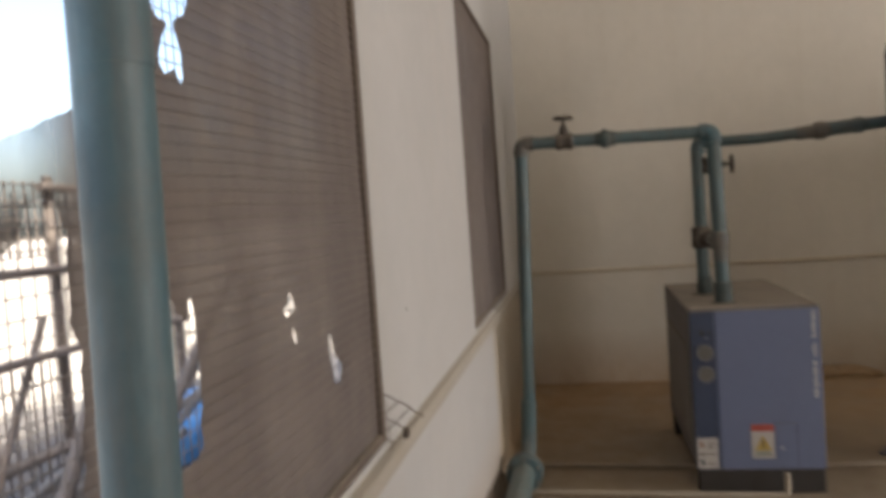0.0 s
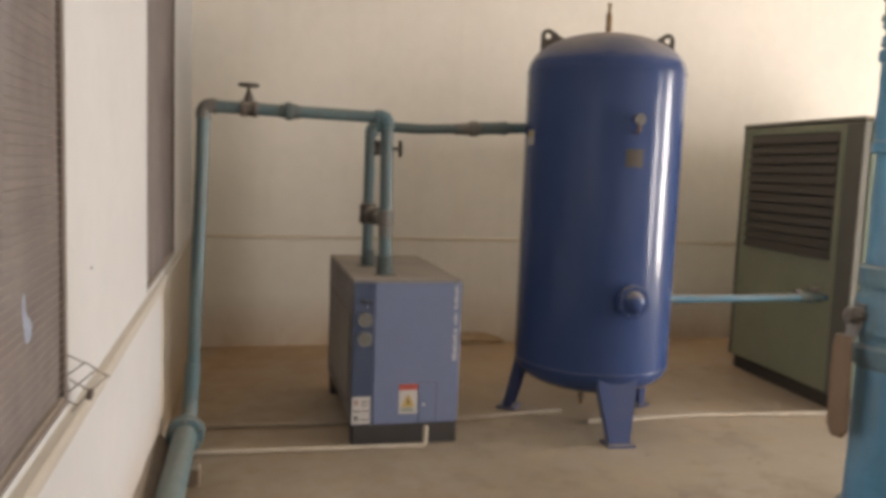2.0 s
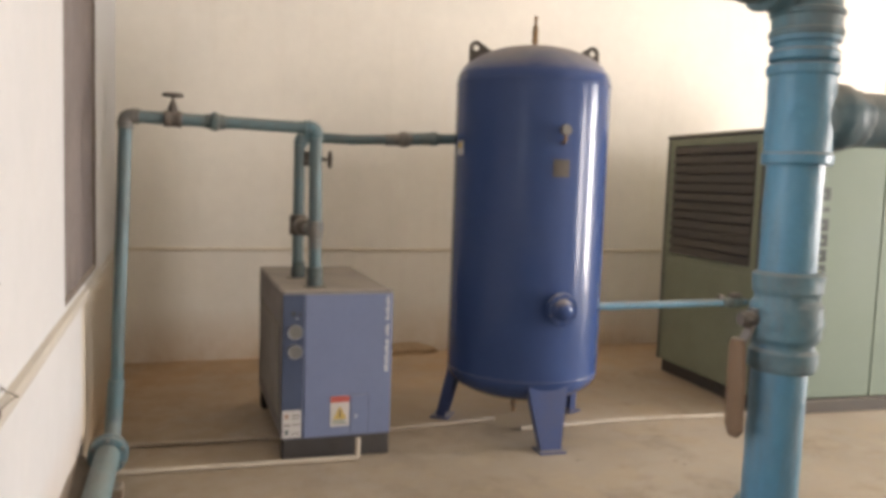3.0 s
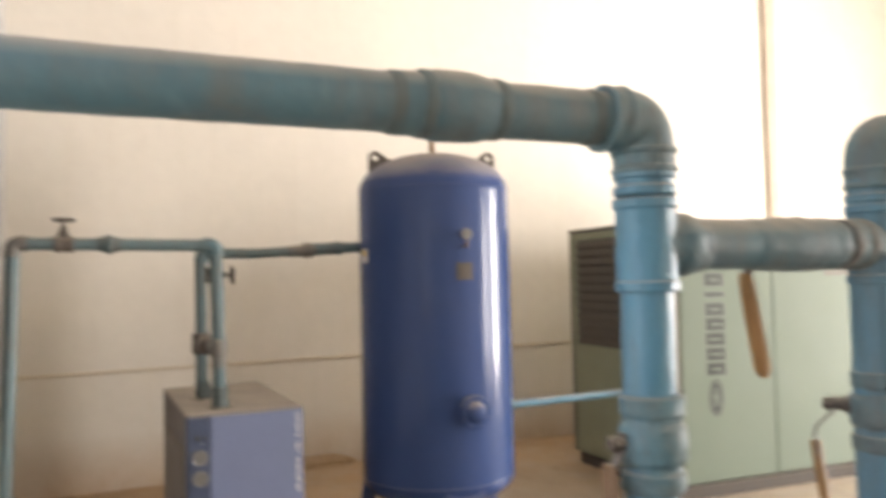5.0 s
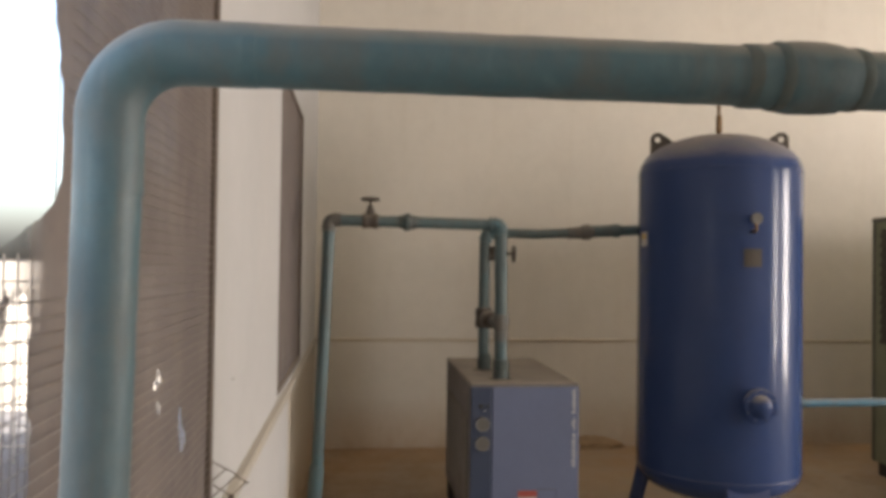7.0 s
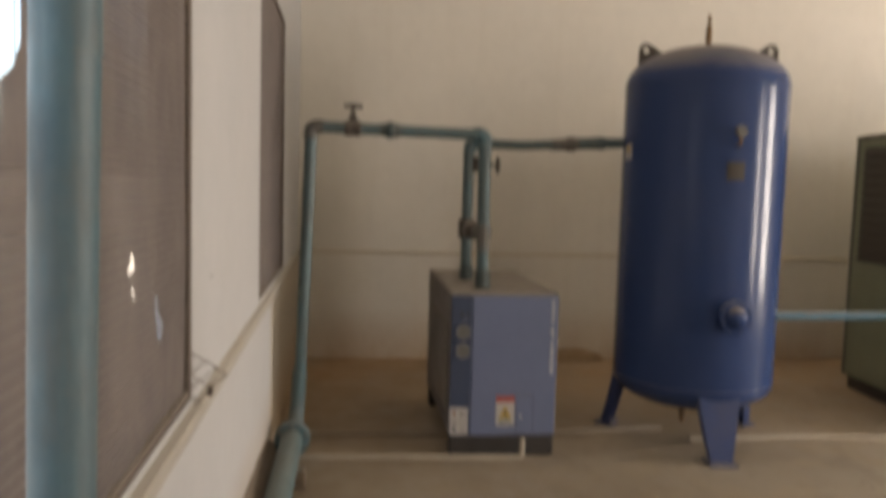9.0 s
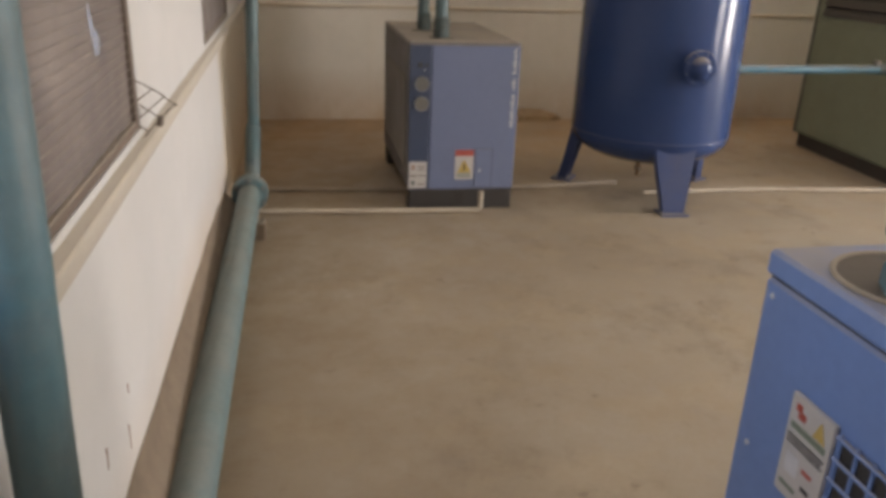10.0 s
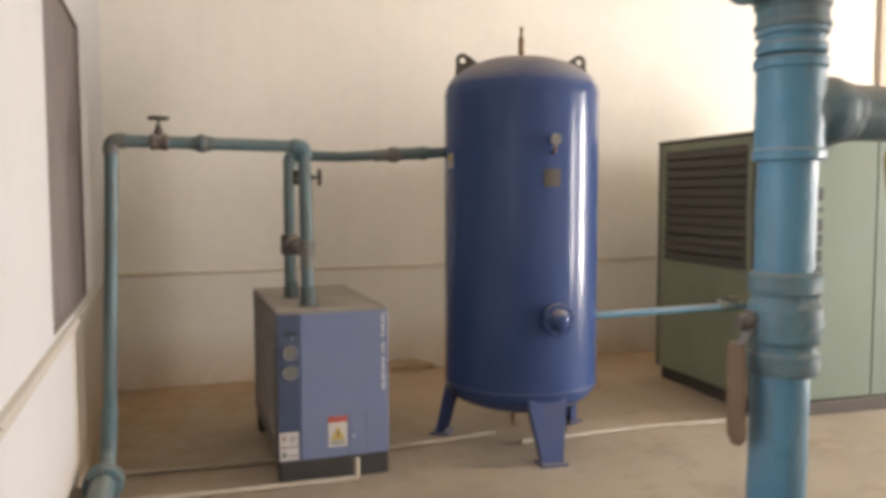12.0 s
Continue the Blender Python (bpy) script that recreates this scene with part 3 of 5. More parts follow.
def loose_net():
    """The net's lower corner that came off: a flap of wide diamond mesh standing into the room."""
    bm = bmesh.new()
    a, u, v = Vector((WX + 0.002, 1.757, 1.002)), Vector((0.075, 0.050, -0.062)), Vector((-0.054, -0.036, -0.056))
    def spot(i, j):
        p = a + u * i + v * j
        return p + Vector((0.004 * math.sin(4 * i + 2 * j), 0.004 * noise.noise(p * 40), 0.003 * noise.noise(p * 55)))
    for j, i0, i1 in ((0.0, -0.05, 1.04), (0.52, 0.36, 0.98), (1.0, 0.55, 0.92), (1.45, 0.72, 0.86)):
        tube([spot(i0 + (i1 - i0) * k / 7, j) for k in range(8)], 0.0016, 5, True, bm)
    for i, j1 in ((0.33, 0.5), (0.64, 1.15), (0.98, 1.75)):
        tube([spot(i - 0.06 * (k / 7), j1 * k / 7 - 0.04) for k in range(8)], 0.0016, 5, True, bm)
    lathe([(0, 0), (0.007, 0.002), (0.008, 0.014), (0.006, 0.026), (0, 0.028)], spot(0.97, 0.62) - Vector((0, 0, 0.014)), (0.2, 0, 1), 10, bm)
    return bm


solid("wall_nail", rod((WX - 0.01, 2.03, 1.152), (WX + 0.005, 2.034, 1.158), 0.0019, 8), "steel", "small dark nail in the white wall", "nail")
part("loose_net_corner", loose_net(), "frame", win_a, "curled corner of wire net hanging over the sill")

# ---- pipework of the near dryer ----
PY, PX1, PX2, HZ = 0.694, 1.053, 1.489, 1.695
LX = 0.017
RP = 0.0335
B2TOP = 0.912


def lever_valve(parent, centre, out, tip, sleeve_w=0.026, neck=1.0, reach=(0.019, 0.016), sway=(0.0, 0.0), thick=0.0055, start=0.040, sleeve="handle"):
    """Stem, nut and a bent lever with a sleeve, on the side 'out' of a pipe; the lever hangs down to the height tip."""
    c, o = Vector(centre), Vector(out).normalized()
    side = o.cross(Vector((0, 0, 1))).normalized()
    stem = lathe([(0, 0), (0.014, 0), (0.014, 0.03), (0.010, 0.034), (0.010, 0.048), (0.009, 0.05), (0.009, 0.062), (0, 0.062)], c + o * (0.034 - 0.045 * (1 - neck)), o, 18)
    part("valve_stem", stem, "black_iron", parent, "dark iron valve stem")
    nut = lathe([(0, 0), (0.011, 0), (0.011, 0.009), (0, 0.009)], c + o * (0.083 - 0.045 * (1 - neck)), o, 6)
    part("stem_nut", nut, "black_iron", parent)
    p0 = c + o * (0.078 - 0.045 * (1 - neck))
    length = c.z - tip
    line = [(0.0, 0.014), (0.0, 0.0), (0.004, -0.012), (reach[0] - 0.003, -0.034), (reach[0], -0.05), (reach[1], -length)]
    def strip(line, w, thick):
        bm = bmesh.new()
        rings = []
        for d, h in line:
            f = max(0.0, (-h - 0.04) / (length - 0.04))
            swing = sway[0] * max(0.0, min(1.0, -h / 0.04)) * (1 - f) + sway[1] * f
            q = p0 + o * d + side * swing + Vector((0, 0, h))
            rings.append([bm.verts.new(q + side * sx * w / 2 + o * so * thick / 2) for sx, so in ((-1, -1), (1, -1), (1, 1), (-1, 1))])
        for a, b in zip(rings, rings[1:]):
            for k in range(4):
                bm.faces.new((a[k], a[(k + 1) % 4], b[(k + 1) % 4], b[k]))
        bm.faces.new(rings[0])
        bm.faces.new(rings[-1])
        return bm
    lever = part("lever", strip(line, 0.016, 0.004), "steel", parent, "bent steel lever")
    bm = bmesh.new()
    rings = []
    n = 12
    for k in range(n + 1):
        f = k / n
        h = -start - (length - start + 0.006) * f
        d = reach[0] + (reach[1] - reach[0]) * f
        w = sleeve_w * (0.62 if f < 0.02 else 0.82 + 0.18 * math.sin(min(f * 3.2, 1.57))) * (1.0 if f < 0.93 else 0.72 if f < 0.99 else 0.45) / 2
        t = thick
        q = p0 + o * d + side * (sway[0] * (1 - f) + sway[1] * f) + Vector((0, 0, h))
        rings.append([bm.verts.new(q + side * w * math.cos(a) + o * t * math.sin(a)) for a in [2 * math.pi * j / 12 for j in range(12)]])
    for a, b in zip(rings, rings[1:]):
        for j in range(12):
            bm.faces.new((a[j], a[(j + 1) % 12], b[(j + 1) % 12], b[j]))
    bm.faces.new(rings[0])
    bm.faces.new(rings[-1])
    part("lever_sleeve", bm, sleeve, lever, "worn plastic lever sleeve")


def elbow(corner, d1, d2, r, reach, bend, lip=0.004, bm=None):
    """A moulded bend with a socket at each end."""
    c, u, v = Vector(corner), Vector(d1).normalized(), Vector(d2).normalized()
    bm2 = tube(rounded([c + u * reach, c, c + v * reach], bend, 12), r, 28)
    for w in (u, v):
        socket(c + w * (reach - 0.026), c + w * (reach + 0.006), r + 0.0015, lip, bm2)
    return bm2 if bm is None else join(bm, bm2)


def tee(centre, along, r, reach):
    c, u = Vector(centre), Vector(along).normalized()
    return socket(c - u * reach, c + u * reach, r, 0.0028)


hdr = thing("air_pipe", "teal painted air pipe with levers crossing to the window wall", "pipe", (PX1, PY, B2TOP), "compressed air pipes")
X, Y, Z = Vector((1, 0, 0)), Vector((0, 1, 0)), Vector((0, 0, 1))
# upright from the near dryer, header across, upright at the window
part("riser_pipe", painted_pipe((PX1 - 0.006, PY, 0.99), (PX1, PY, HZ - 0.10), RP), "pipe", hdr)
part("header_pipe", painted_pipe((LX + 0.12, PY, HZ), (PX1 - 0.06, PY, HZ), RP), "pipe_dull", hdr)
part("drop_pipe", painted_pipe((LX - 0.027, PY, 0.25), (LX, PY, HZ - 0.10), RP), "pipe_dull", hdr)
part("elbow", tube(rounded([(LX, PY, HZ - 0.15), (LX, PY, HZ), (LX + 0.15, PY, HZ)], 0.118, 16), RP + 0.0006, 36), "pipe_dull", hdr)
part("elbow", elbow((PX1, PY, HZ), -X, -Z, 0.0385, 0.062, 0.052, 0.0025), "pipe_joint", hdr)
# coupling in the header: sleeve, shoulder, swollen union
part("union", lumpy([(0, 0), (0.0345, 0), (0.0362, 0.006), (0.0366, 0.034), (0.0385, 0.040), (0.0403, 0.047), (0.0408, 0.060), (0.0404, 0.078), (0.0402, 0.092), (0.0388, 0.104), (0.0362, 0.116), (0.0352, 0.128), (0.0340, 0.132), (0, 0.132)], (0.706, PY, HZ), (1, 0, 0), 32), "pipe_dull", hdr)
for x0, x1, r in ((0.697, 0.722, 0.0358), (0.733, 0.749, 0.0392), (0.824, 0.842, 0.0362), (0.958, 0.974, 0.0352)):
    part("sealant_band", lumpy([(0, 0), (r - 0.0015, 0), (r, 0.004), (r + 0.0004, (x1 - x0) * 0.5), (r, x1 - x0 - 0.004), (r - 0.0015, x1 - x0), (0, x1 - x0)], (x0, PY, HZ), X, 28), "joint_dark", hdr, "grey-brown smear of jointing paste")
# grooved collar under the elbow, tee, valve body, foot union
part("collar", lumpy([(0, 0), (0.036, 0), (0.040, 0.003), (0.040, 0.012), (0.0365, 0.015), (0.0365, 0.021), (0.0405, 0.024), (0.0405, 0.036), (0.037, 0.039), (0.037, 0.044), (0, 0.044)], (PX1, PY, 1.597), Z, 30), "pipe", hdr)
part("tee", tee((PX1, PY, 1.535), Z, 0.0385, 0.060), "pipe", hdr)
def valve_body(x, z0, z1):
    h = z1 - z0
    return lumpy([(0, 0), (0.038, 0), (0.041, 0.004), (0.041, 0.024), (0.037, 0.029), (0.037, 0.034), (0.0425, 0.042), (0.044, h * 0.5), (0.0425, h - 0.042), (0.0375, h - 0.034), (0.0375, h - 0.029), (0.041, h - 0.024), (0.041, h - 0.004), (0.037, h), (0, h)], (x, PY, z0), Z, 36, 0.0024)
vb = part("valve_body", valve_body(PX1, 1.222, 1.345), "pipe_joint", hdr)
lever_valve(vb, (PX1, PY, 1.285), (-1.0, 0.12, 0), 1.145, 0.038, 0.25, start=0.024, sleeve="handle_brown")
def foot_union(x, z0):
    """Two hexagon nuts on a threaded neck."""
    bm = lathe([(0, 0), (0.044, 0), (0.047, 0.004), (0.047, 0.036), (0.044, 0.040), (0, 0.040)], (x, PY, z0), Z, 6)
    lathe([(0, 0.036), (0.038, 0.036), (0.038, 0.080), (0, 0.080)], (x, PY, z0), Z, 20, bm)
    lathe([(0, 0.070), (0.050, 0.070), (0.055, 0.075), (0.055, 0.112), (0.050, 0.118), (0, 0.118)], (x, PY, z0), Z, 6, bm)
    lathe([(0, 0.114), (0.041, 0.114), (0.041, 0.142), (0.038, 0.148), (0, 0.148)], (x, PY, z0), Z, 24, bm)
    return bm
part("foot_union", foot_union(PX1 - 0.006, 0.906), "pipe_joint", hdr, "faceted teal pipe union")
# bypass and second upright
part("bypass_pipe", painted_pipe((PX1 + 0.01, PY, 1.535), (PX2 - 0.01, PY, 1.535), RP), "pipe_dull", hdr)
part("bypass_flange", lumpy([(0, 0), (0.0372, 0), (0.0380, 0.020), (0.0402, 0.026), (0.0418, 0.032), (0.0420, 0.042), (0.0405, 0.050), (0.0382, 0.056), (0.0370, 0.068), (0.0345, 0.074), (0, 0.074)], (PX1 + 0.012, PY, 1.535), X, 36, 0.0024), "pipe_dull", hdr, "dirty pipe flange")
bv = part("valve_body", lumpy([(0, 0), (0.0335, 0), (0.0350, 0.010), (0.0362, 0.030), (0.0378, 0.050), (0.0390, 0.072), (0.0392, 0.098), (0.0385, 0.122), (0.0372, 0.140), (0.0378, 0.160), (0.0365, 0.172), (0.0335, 0.180), (0, 0.180)], (1.222, PY, 1.535), X, 36, 0.0018), "pipe_dull", hdr, "swollen valve under dull teal paint")
part("tee_branch", lumpy([(0, 0), (0.0352, 0), (0.0372, 0.008), (0.0380, 0.030), (0.0378, 0.076), (0, 0.076)], (PX2 - 0.082, PY, 1.535), X, 30, 0.0022), "pipe_joint", hdr)
for x0 in (PX2 - 0.086, PX2 - 0.052):
    part("sealant_band", lumpy([(0, 0), (0.0372, 0), (0.0388, 0.004), (0.0390, 0.010), (0.0372, 0.015), (0, 0.015)], (x0, PY, 1.535), X, 28, 0.0026), "joint_brown", hdr, "grey-brown smear of jointing paste")
lever_valve(bv, (1.315, PY, 1.535), (0.1, 1, 0), 1.345, 0.032, 0.3, sway=(-0.030, -0.004))
part("tee", tee((PX2, PY, 1.535), Z, 0.0385, 0.060), "pipe", hdr)
part("riser_pipe", painted_pipe((PX2 - 0.005, PY, 0.99), (PX2 - 0.002, PY, HZ - 0.08), RP + 0.002), "pipe", hdr)
part("collar", lumpy([(0, 0), (0.036, 0), (0.040, 0.003), (0.040, 0.012), (0.0365, 0.015), (0.0365, 0.021), (0.0405, 0.024), (0.0405, 0.036), (0.037, 0.039), (0, 0.039)], (PX2, PY, 1.597), Z, 30), "pipe", hdr)
part("elbow", elbow((PX2, PY, HZ), X, -Z, 0.0390, 0.070, 0.062, 0.0018), "pipe_joint", hdr)
part("outlet_pipe", rod((PX2 + 0.05, PY, HZ), (3.2, PY, HZ + 0.01), RP, 28), "pipe_dull", hdr)
part("outlet_drop", tube(rounded([(3.19, PY, HZ + 0.01), (3.30, PY, HZ + 0.01), (3.30, PY, 0.0)], 0.07), RP, 24), "pipe", hdr)
vb2 = part("valve_body", valve_body(PX2, 1.222, 1.345), "pipe_joint", hdr)
lever_valve(vb2, (PX2, PY, 1.290), (-0.62, 0.78, 0), 1.086, 0.018, 0.65, reach=(0.030, 0.012), thick=0.008, start=0.058)
part("foot_union", foot_union(PX2 - 0.005, 0.906), "pipe_joint", hdr, "faceted teal pipe union")
# wall bracket of the drop
part("bracket", box((WX, PY - 0.02, 0.62), (LX - 0.02, PY + 0.02, 0.65), 0.003), "steel", hdr, "steel pipe bracket")

# ---- pipe along the window wall and up to the far dryer ----
FX, FZ, RX, RY = 0.028, 0.138, 0.112, 3.98
wallp = thing("air_pipe", "teal painted air pipe along the wall foot with a hand valve", "pipe", (FX, 2.2, 0), "compressed air pipes")
part("floor_pipe", rod((FX - 0.012, 0.55, FZ), (FX + 0.030, 3.72, FZ), 0.055, 32), "pipe_dusty", wallp)
part("riser_foot", tube(rounded([(LX - 0.027, PY, 0.26), (LX - 0.024, PY, FZ + 0.03), (LX - 0.02, PY, FZ)], 0.03), RP + 0.006, 24), "pipe_joint", wallp)
fl = part("flange", lathe([(0, 0), (0.062, 0), (0.085, 0.004), (0.087, 0.008), (0.087, 0.026), (0.085, 0.03), (0.06, 0.032), (0.06, 0.05), (0.085, 0.052), (0.087, 0.056), (0.087, 0.072), (0.06, 0.078), (0, 0.078)], (FX + 0.030, 3.69, FZ), (0.02, 1, 0), 32), "pipe_joint", wallp, "bolted pipe flange")
for k in range(6):
    a = math.pi * (k + 0.5) / 3
    part("flange_bolt", rod((FX + 0.032 + 0.071 * math.cos(a), 3.678, FZ + 0.071 * math.sin(a)), (FX + 0.034 + 0.071 * math.cos(a), 3.78, FZ + 0.071 * math.sin(a)), 0.007, 6), "steel", fl)
part("elbow", tube(rounded([(FX + 0.031, 3.74, FZ), (RX - 0.05, RY, FZ), (RX - 0.034, RY, 0.42)], 0.16, 12), 0.038, 24), "pipe_far", wallp)
part("riser_pipe", tube([(RX - 0.034, RY, 0.34), (RX - 0.022, RY, 0.75), (RX - 0.004, RY, 1.25), (RX + 0.007, RY, 1.64)], 0.0305, 26), "pipe_far", wallp)
part("elbow", elbow((RX + 0.008, RY, 1.694), X, -Z, 0.034, 0.055, 0.045), "joint_brown", wallp)
part("top_pipe", rod((RX + 0.05, RY, 1.694), (1.01, RY, 1.683), 0.0305, 24), "pipe_far", wallp)
part("coupling", lumpy([(0, 0), (0.032, 0), (0.035, 0.008), (0.036, 0.026), (0.045, 0.034), (0.046, 0.052), (0.044, 0.062), (0.036, 0.070), (0.035, 0.092), (0.032, 0.098), (0, 0.098)], (0.48, RY, 1.689), X, 24, 0.002, 0.008), "joint_dark", wallp)


def hand_valve(parent, centre, up, scale=1.0):
    """Gate valve: body, bonnet, spindle, tee-shaped hand wheel."""
    c, u = Vector(centre), Vector(up).normalized()
    s = scale
    side = u.cross(Y).normalized() if abs(u.dot(Y)) < 0.9 else X
    body = part("gate_valve", lumpy([(0, -0.042 * s), (0.036 * s, -0.042 * s), (0.041 * s, -0.036 * s), (0.040 * s, -0.018 * s), (0.036 * s, -0.012 * s), (0.036 * s, 0.012 * s), (0.040 * s, 0.018 * s), (0.041 * s, 0.036 * s), (0.036 * s, 0.042 * s), (0, 0.042 * s)], c, side, 16, 0.0016, 0.008), "black_iron", parent, "rust-brown gate valve")
    part("bonnet", lathe([(0, 0), (0.022 * s, 0), (0.023 * s, 0.025 * s), (0.016 * s, 0.04 * s), (0.013 * s, 0.055 * s), (0.008 * s, 0.062 * s), (0.007 * s, 0.085 * s), (0, 0.085 * s)], c + u * 0.028 * s, u, 16), "black_iron", body)
    wheel = lathe([(0, 0), (0.012 * s, 0), (0.012 * s, 0.012 * s), (0, 0.012 * s)], c + u * 0.108 * s, u, 12)
    ring = [c + u * 0.114 * s + (side * math.cos(a) + u.cross(side) * math.sin(a)) * 0.042 * s for a in [2 * math.pi * k / 24 for k in range(25)]]
    tube(ring, 0.009 * s, 8, False, wheel)
    for a in (0, 2.094, 4.189):
        tube([c + u * 0.114 * s, c + u * 0.114 * s + (side * math.cos(a) + u.cross(side) * math.sin(a)) * 0.041 * s], 0.005 * s, 6, False, wheel)
    part("hand_wheel", wheel, "black_iron", body)


hand_valve(wallp, (0.333, RY, 1.691), Z)
part("elbow", elbow((1.026, RY, 1.683), -X, -Z, 0.036, 0.054, 0.045), "pipe_joint", wallp)
part("dryer_riser", rod((1.036, RY, 0.89), (1.026, RY, 1.64), 0.033, 24), "pipe_far", wallp)
part("sleeve", lumpy([(0, 0), (0.040, 0), (0.042, 0.008), (0.040, 0.050), (0.037, 0.062), (0.041, 0.070), (0.040, 0.108), (0.034, 0.114), (0, 0.114)], (1.036, RY, 0.856), Z, 24, 0.002, 0.008), "joint_dark", wallp)
part("rusty_band", rod((1.033, RY, 1.065), (1.033, RY, 1.12), 0.0345, 24), "joint_brown", wallp, "exposed rusty thread")

# link from the tank to the far dryer, behind the other riser
BY = 4.35
inlet = thing("air_pipe", "teal painted air pipe between the tank and the far dryer", "pipe", (1.006, BY, 0.86), "compressed air pipes")
part("riser_pipe", rod((1.001, BY, 0.90), (1.001, BY, 1.60), 0.0310, 24), "pipe_far", inlet)
part("sleeve", lumpy([(0, 0), (0.058, 0), (0.060, 0.006), (0.058, 0.012), (0.037, 0.016), (0.040, 0.030), (0.042, 0.055), (0.037, 0.078), (0.036, 0.100), (0.032, 0.106), (0, 0.106)], (1.006, BY, 0.856), Z, 24, 0.002, 0.008), "joint_dark", inlet)
part("elbow", elbow((1.006, BY, 1.655), X, -Z, 0.034, 0.052, 0.045), "pipe_joint", inlet)
part("top_pipe", tube([(1.05, BY, 1.656), (1.30, BY, 1.652), (1.58, BY, 1.668)], 0.0285, 24), "pipe_far", inlet)
part("coupling", lumpy([(0, 0), (0.0300, 0), (0.0335, 0.008), (0.0345, 0.075), (0.0350, 0.085), (0.0450, 0.094), (0.0465, 0.112), (0.0455, 0.134), (0.0370, 0.146), (0.0360, 0.160), (0, 0.160)], (1.485, BY, 1.6605), (1, -0.04, 0.06), 22, 0.0022, 0.008), "joint_brown", inlet)
part("inlet_pipe", lumpy([(0, 0), (0.0335, 0), (0.0360, 0.010), (0.0355, 0.10), (0.0362, 0.13), (0.0410, 0.140), (0.0410, 0.168), (0.0330, 0.178), (0.0310, 0.200), (0.0300, 0.320), (0, 0.320)], (1.625, BY - 0.003, 1.672), (1, -0.09, 0.045), 22, 0.0016, 0.01), "pipe_far", inlet)
part("nozzle", rod((1.86, BY - 0.025, 1.686), (1.98, BY - 0.035, 1.687), 0.024, 18), "black_iron", inlet)
hand_valve(inlet, (1.055, BY - 0.005, 1.535), (1, -0.08, 0), 1.0)
# bypass between the two dryer risers
byp = part("bypass_pipe", rod((1.016, RY + 0.02, 1.165), (1.008, BY - 0.02, 1.165), 0.027, 18), "joint_brown", inlet)
part("bypass_valve", lumpy([(0, 0), (0.036, 0), (0.046, 0.012), (0.050, 0.03), (0.050, 0.13), (0.046, 0.15), (0.036, 0.16), (0, 0.16)], (1.008, 4.12, 1.165), Y, 14, 0.003, 0.012), "black_iron", byp)
part("clamp", lumpy([(0, 0), (0.040, 0), (0.047, 0.008), (0.048, 0.040), (0.045, 0.062), (0.048, 0.085), (0.046, 0.108), (0.040, 0.114), (0, 0.114)], (0.999, BY, 1.108), Z, 14, 0.003, 0.012), "black_iron", inlet)
part("clamp", lumpy([(0, 0), (0.036, 0), (0.040, 0.006), (0.041, 0.078), (0.036, 0.086), (0, 0.086)], (1.033, RY, 1.122), Z, 16, 0.002, 0.01), "joint_brown", inlet)

# outlet of the tank towards the compressor
outp = thing("air_pipe", "thin sky-blue air pipe with a small valve at its end", "pipe", (3.2, 4.1, 0.73), "compressed air pipes")
part("pipe", tube([(2.70, 4.1, 0.708), (3.25, 4.1, 0.711), (3.70, 4.1, 0.716), (3.89, 4.1, 0.717)], 0.0245, 20), "pipe", outp)
part("nozzle", lathe([(0, 0), (0.044, 0), (0.046, 0.006), (0.046, 0.035), (0.034, 0.042), (0.034, 0.08), (0, 0.08)], (2.72, 4.1, 0.709), X, 22), "pipe_joint", outp)
part("valve", lathe([(0, 0), (0.031, 0), (0.033, 0.01), (0.033, 0.03), (0.028, 0.04), (0.036, 0.055), (0.036, 0.09), (0.028, 0.105), (0.033, 0.115), (0.031, 0.15), (0, 0.15)], (3.70, 4.1, 0.716), X, 20), "pipe_joint", outp)
part("valve_knob", box((3.76, 4.07, 0.745), (3.83, 4.12, 0.778), 0.006), "steel", outp, "grey steel valve knob")
part("valve_knob", box((3.66, 4.075, 0.736), (3.70, 4.115, 0.768), 0.006), "steel", outp, "grey steel valve knob")

# ---- the air receiver ----
TC, TR = Vector((2.300, 4.117, 0)), 0.441
DCAM, DRIGHT = Vector((-0.427, -0.904, 0)), Vector((0.904, -0.427, 0))


def around(deg, r, z):
    """A place on the tank, deg from its front side towards the compressor, and the outward direction there."""
    d = DCAM * math.cos(radians(deg)) + DRIGHT * math.sin(radians(deg))
    return TC + d * r + Vector((0, 0, z)), d


tank = thing("air_receiver", "tall glossy blue air receiver tank on three splayed legs", "tank", tuple(TC))
head = [(TR * math.sin(a), math.cos(a)) for a in [math.pi / 2 * k / 14 for k in range(15)]]
prof = [(r, 0.37 - 0.185 * abs(h) ** 0.92) for r, h in head] + [(TR, 0.372)]
prof += [(TR, z) for z in (0.8, 1.2, 1.6)] + [(TR, 1.985)] + [(r, 1.99 + 0.232 * abs(h) ** 0.92) for r, h in head[::-1]]
part("shell", lathe(prof, tuple(TC), Z, 96), "tank", tank)
for z in (0.365, 1.995):
    bead = [TC + Vector((math.cos(a) * TR, math.sin(a) * TR, z)) for a in [2 * math.pi * k / 72 for k in range(73)]]
    part("weld_seam", tube(bead, 0.0035, 6, False), "tank", tank)


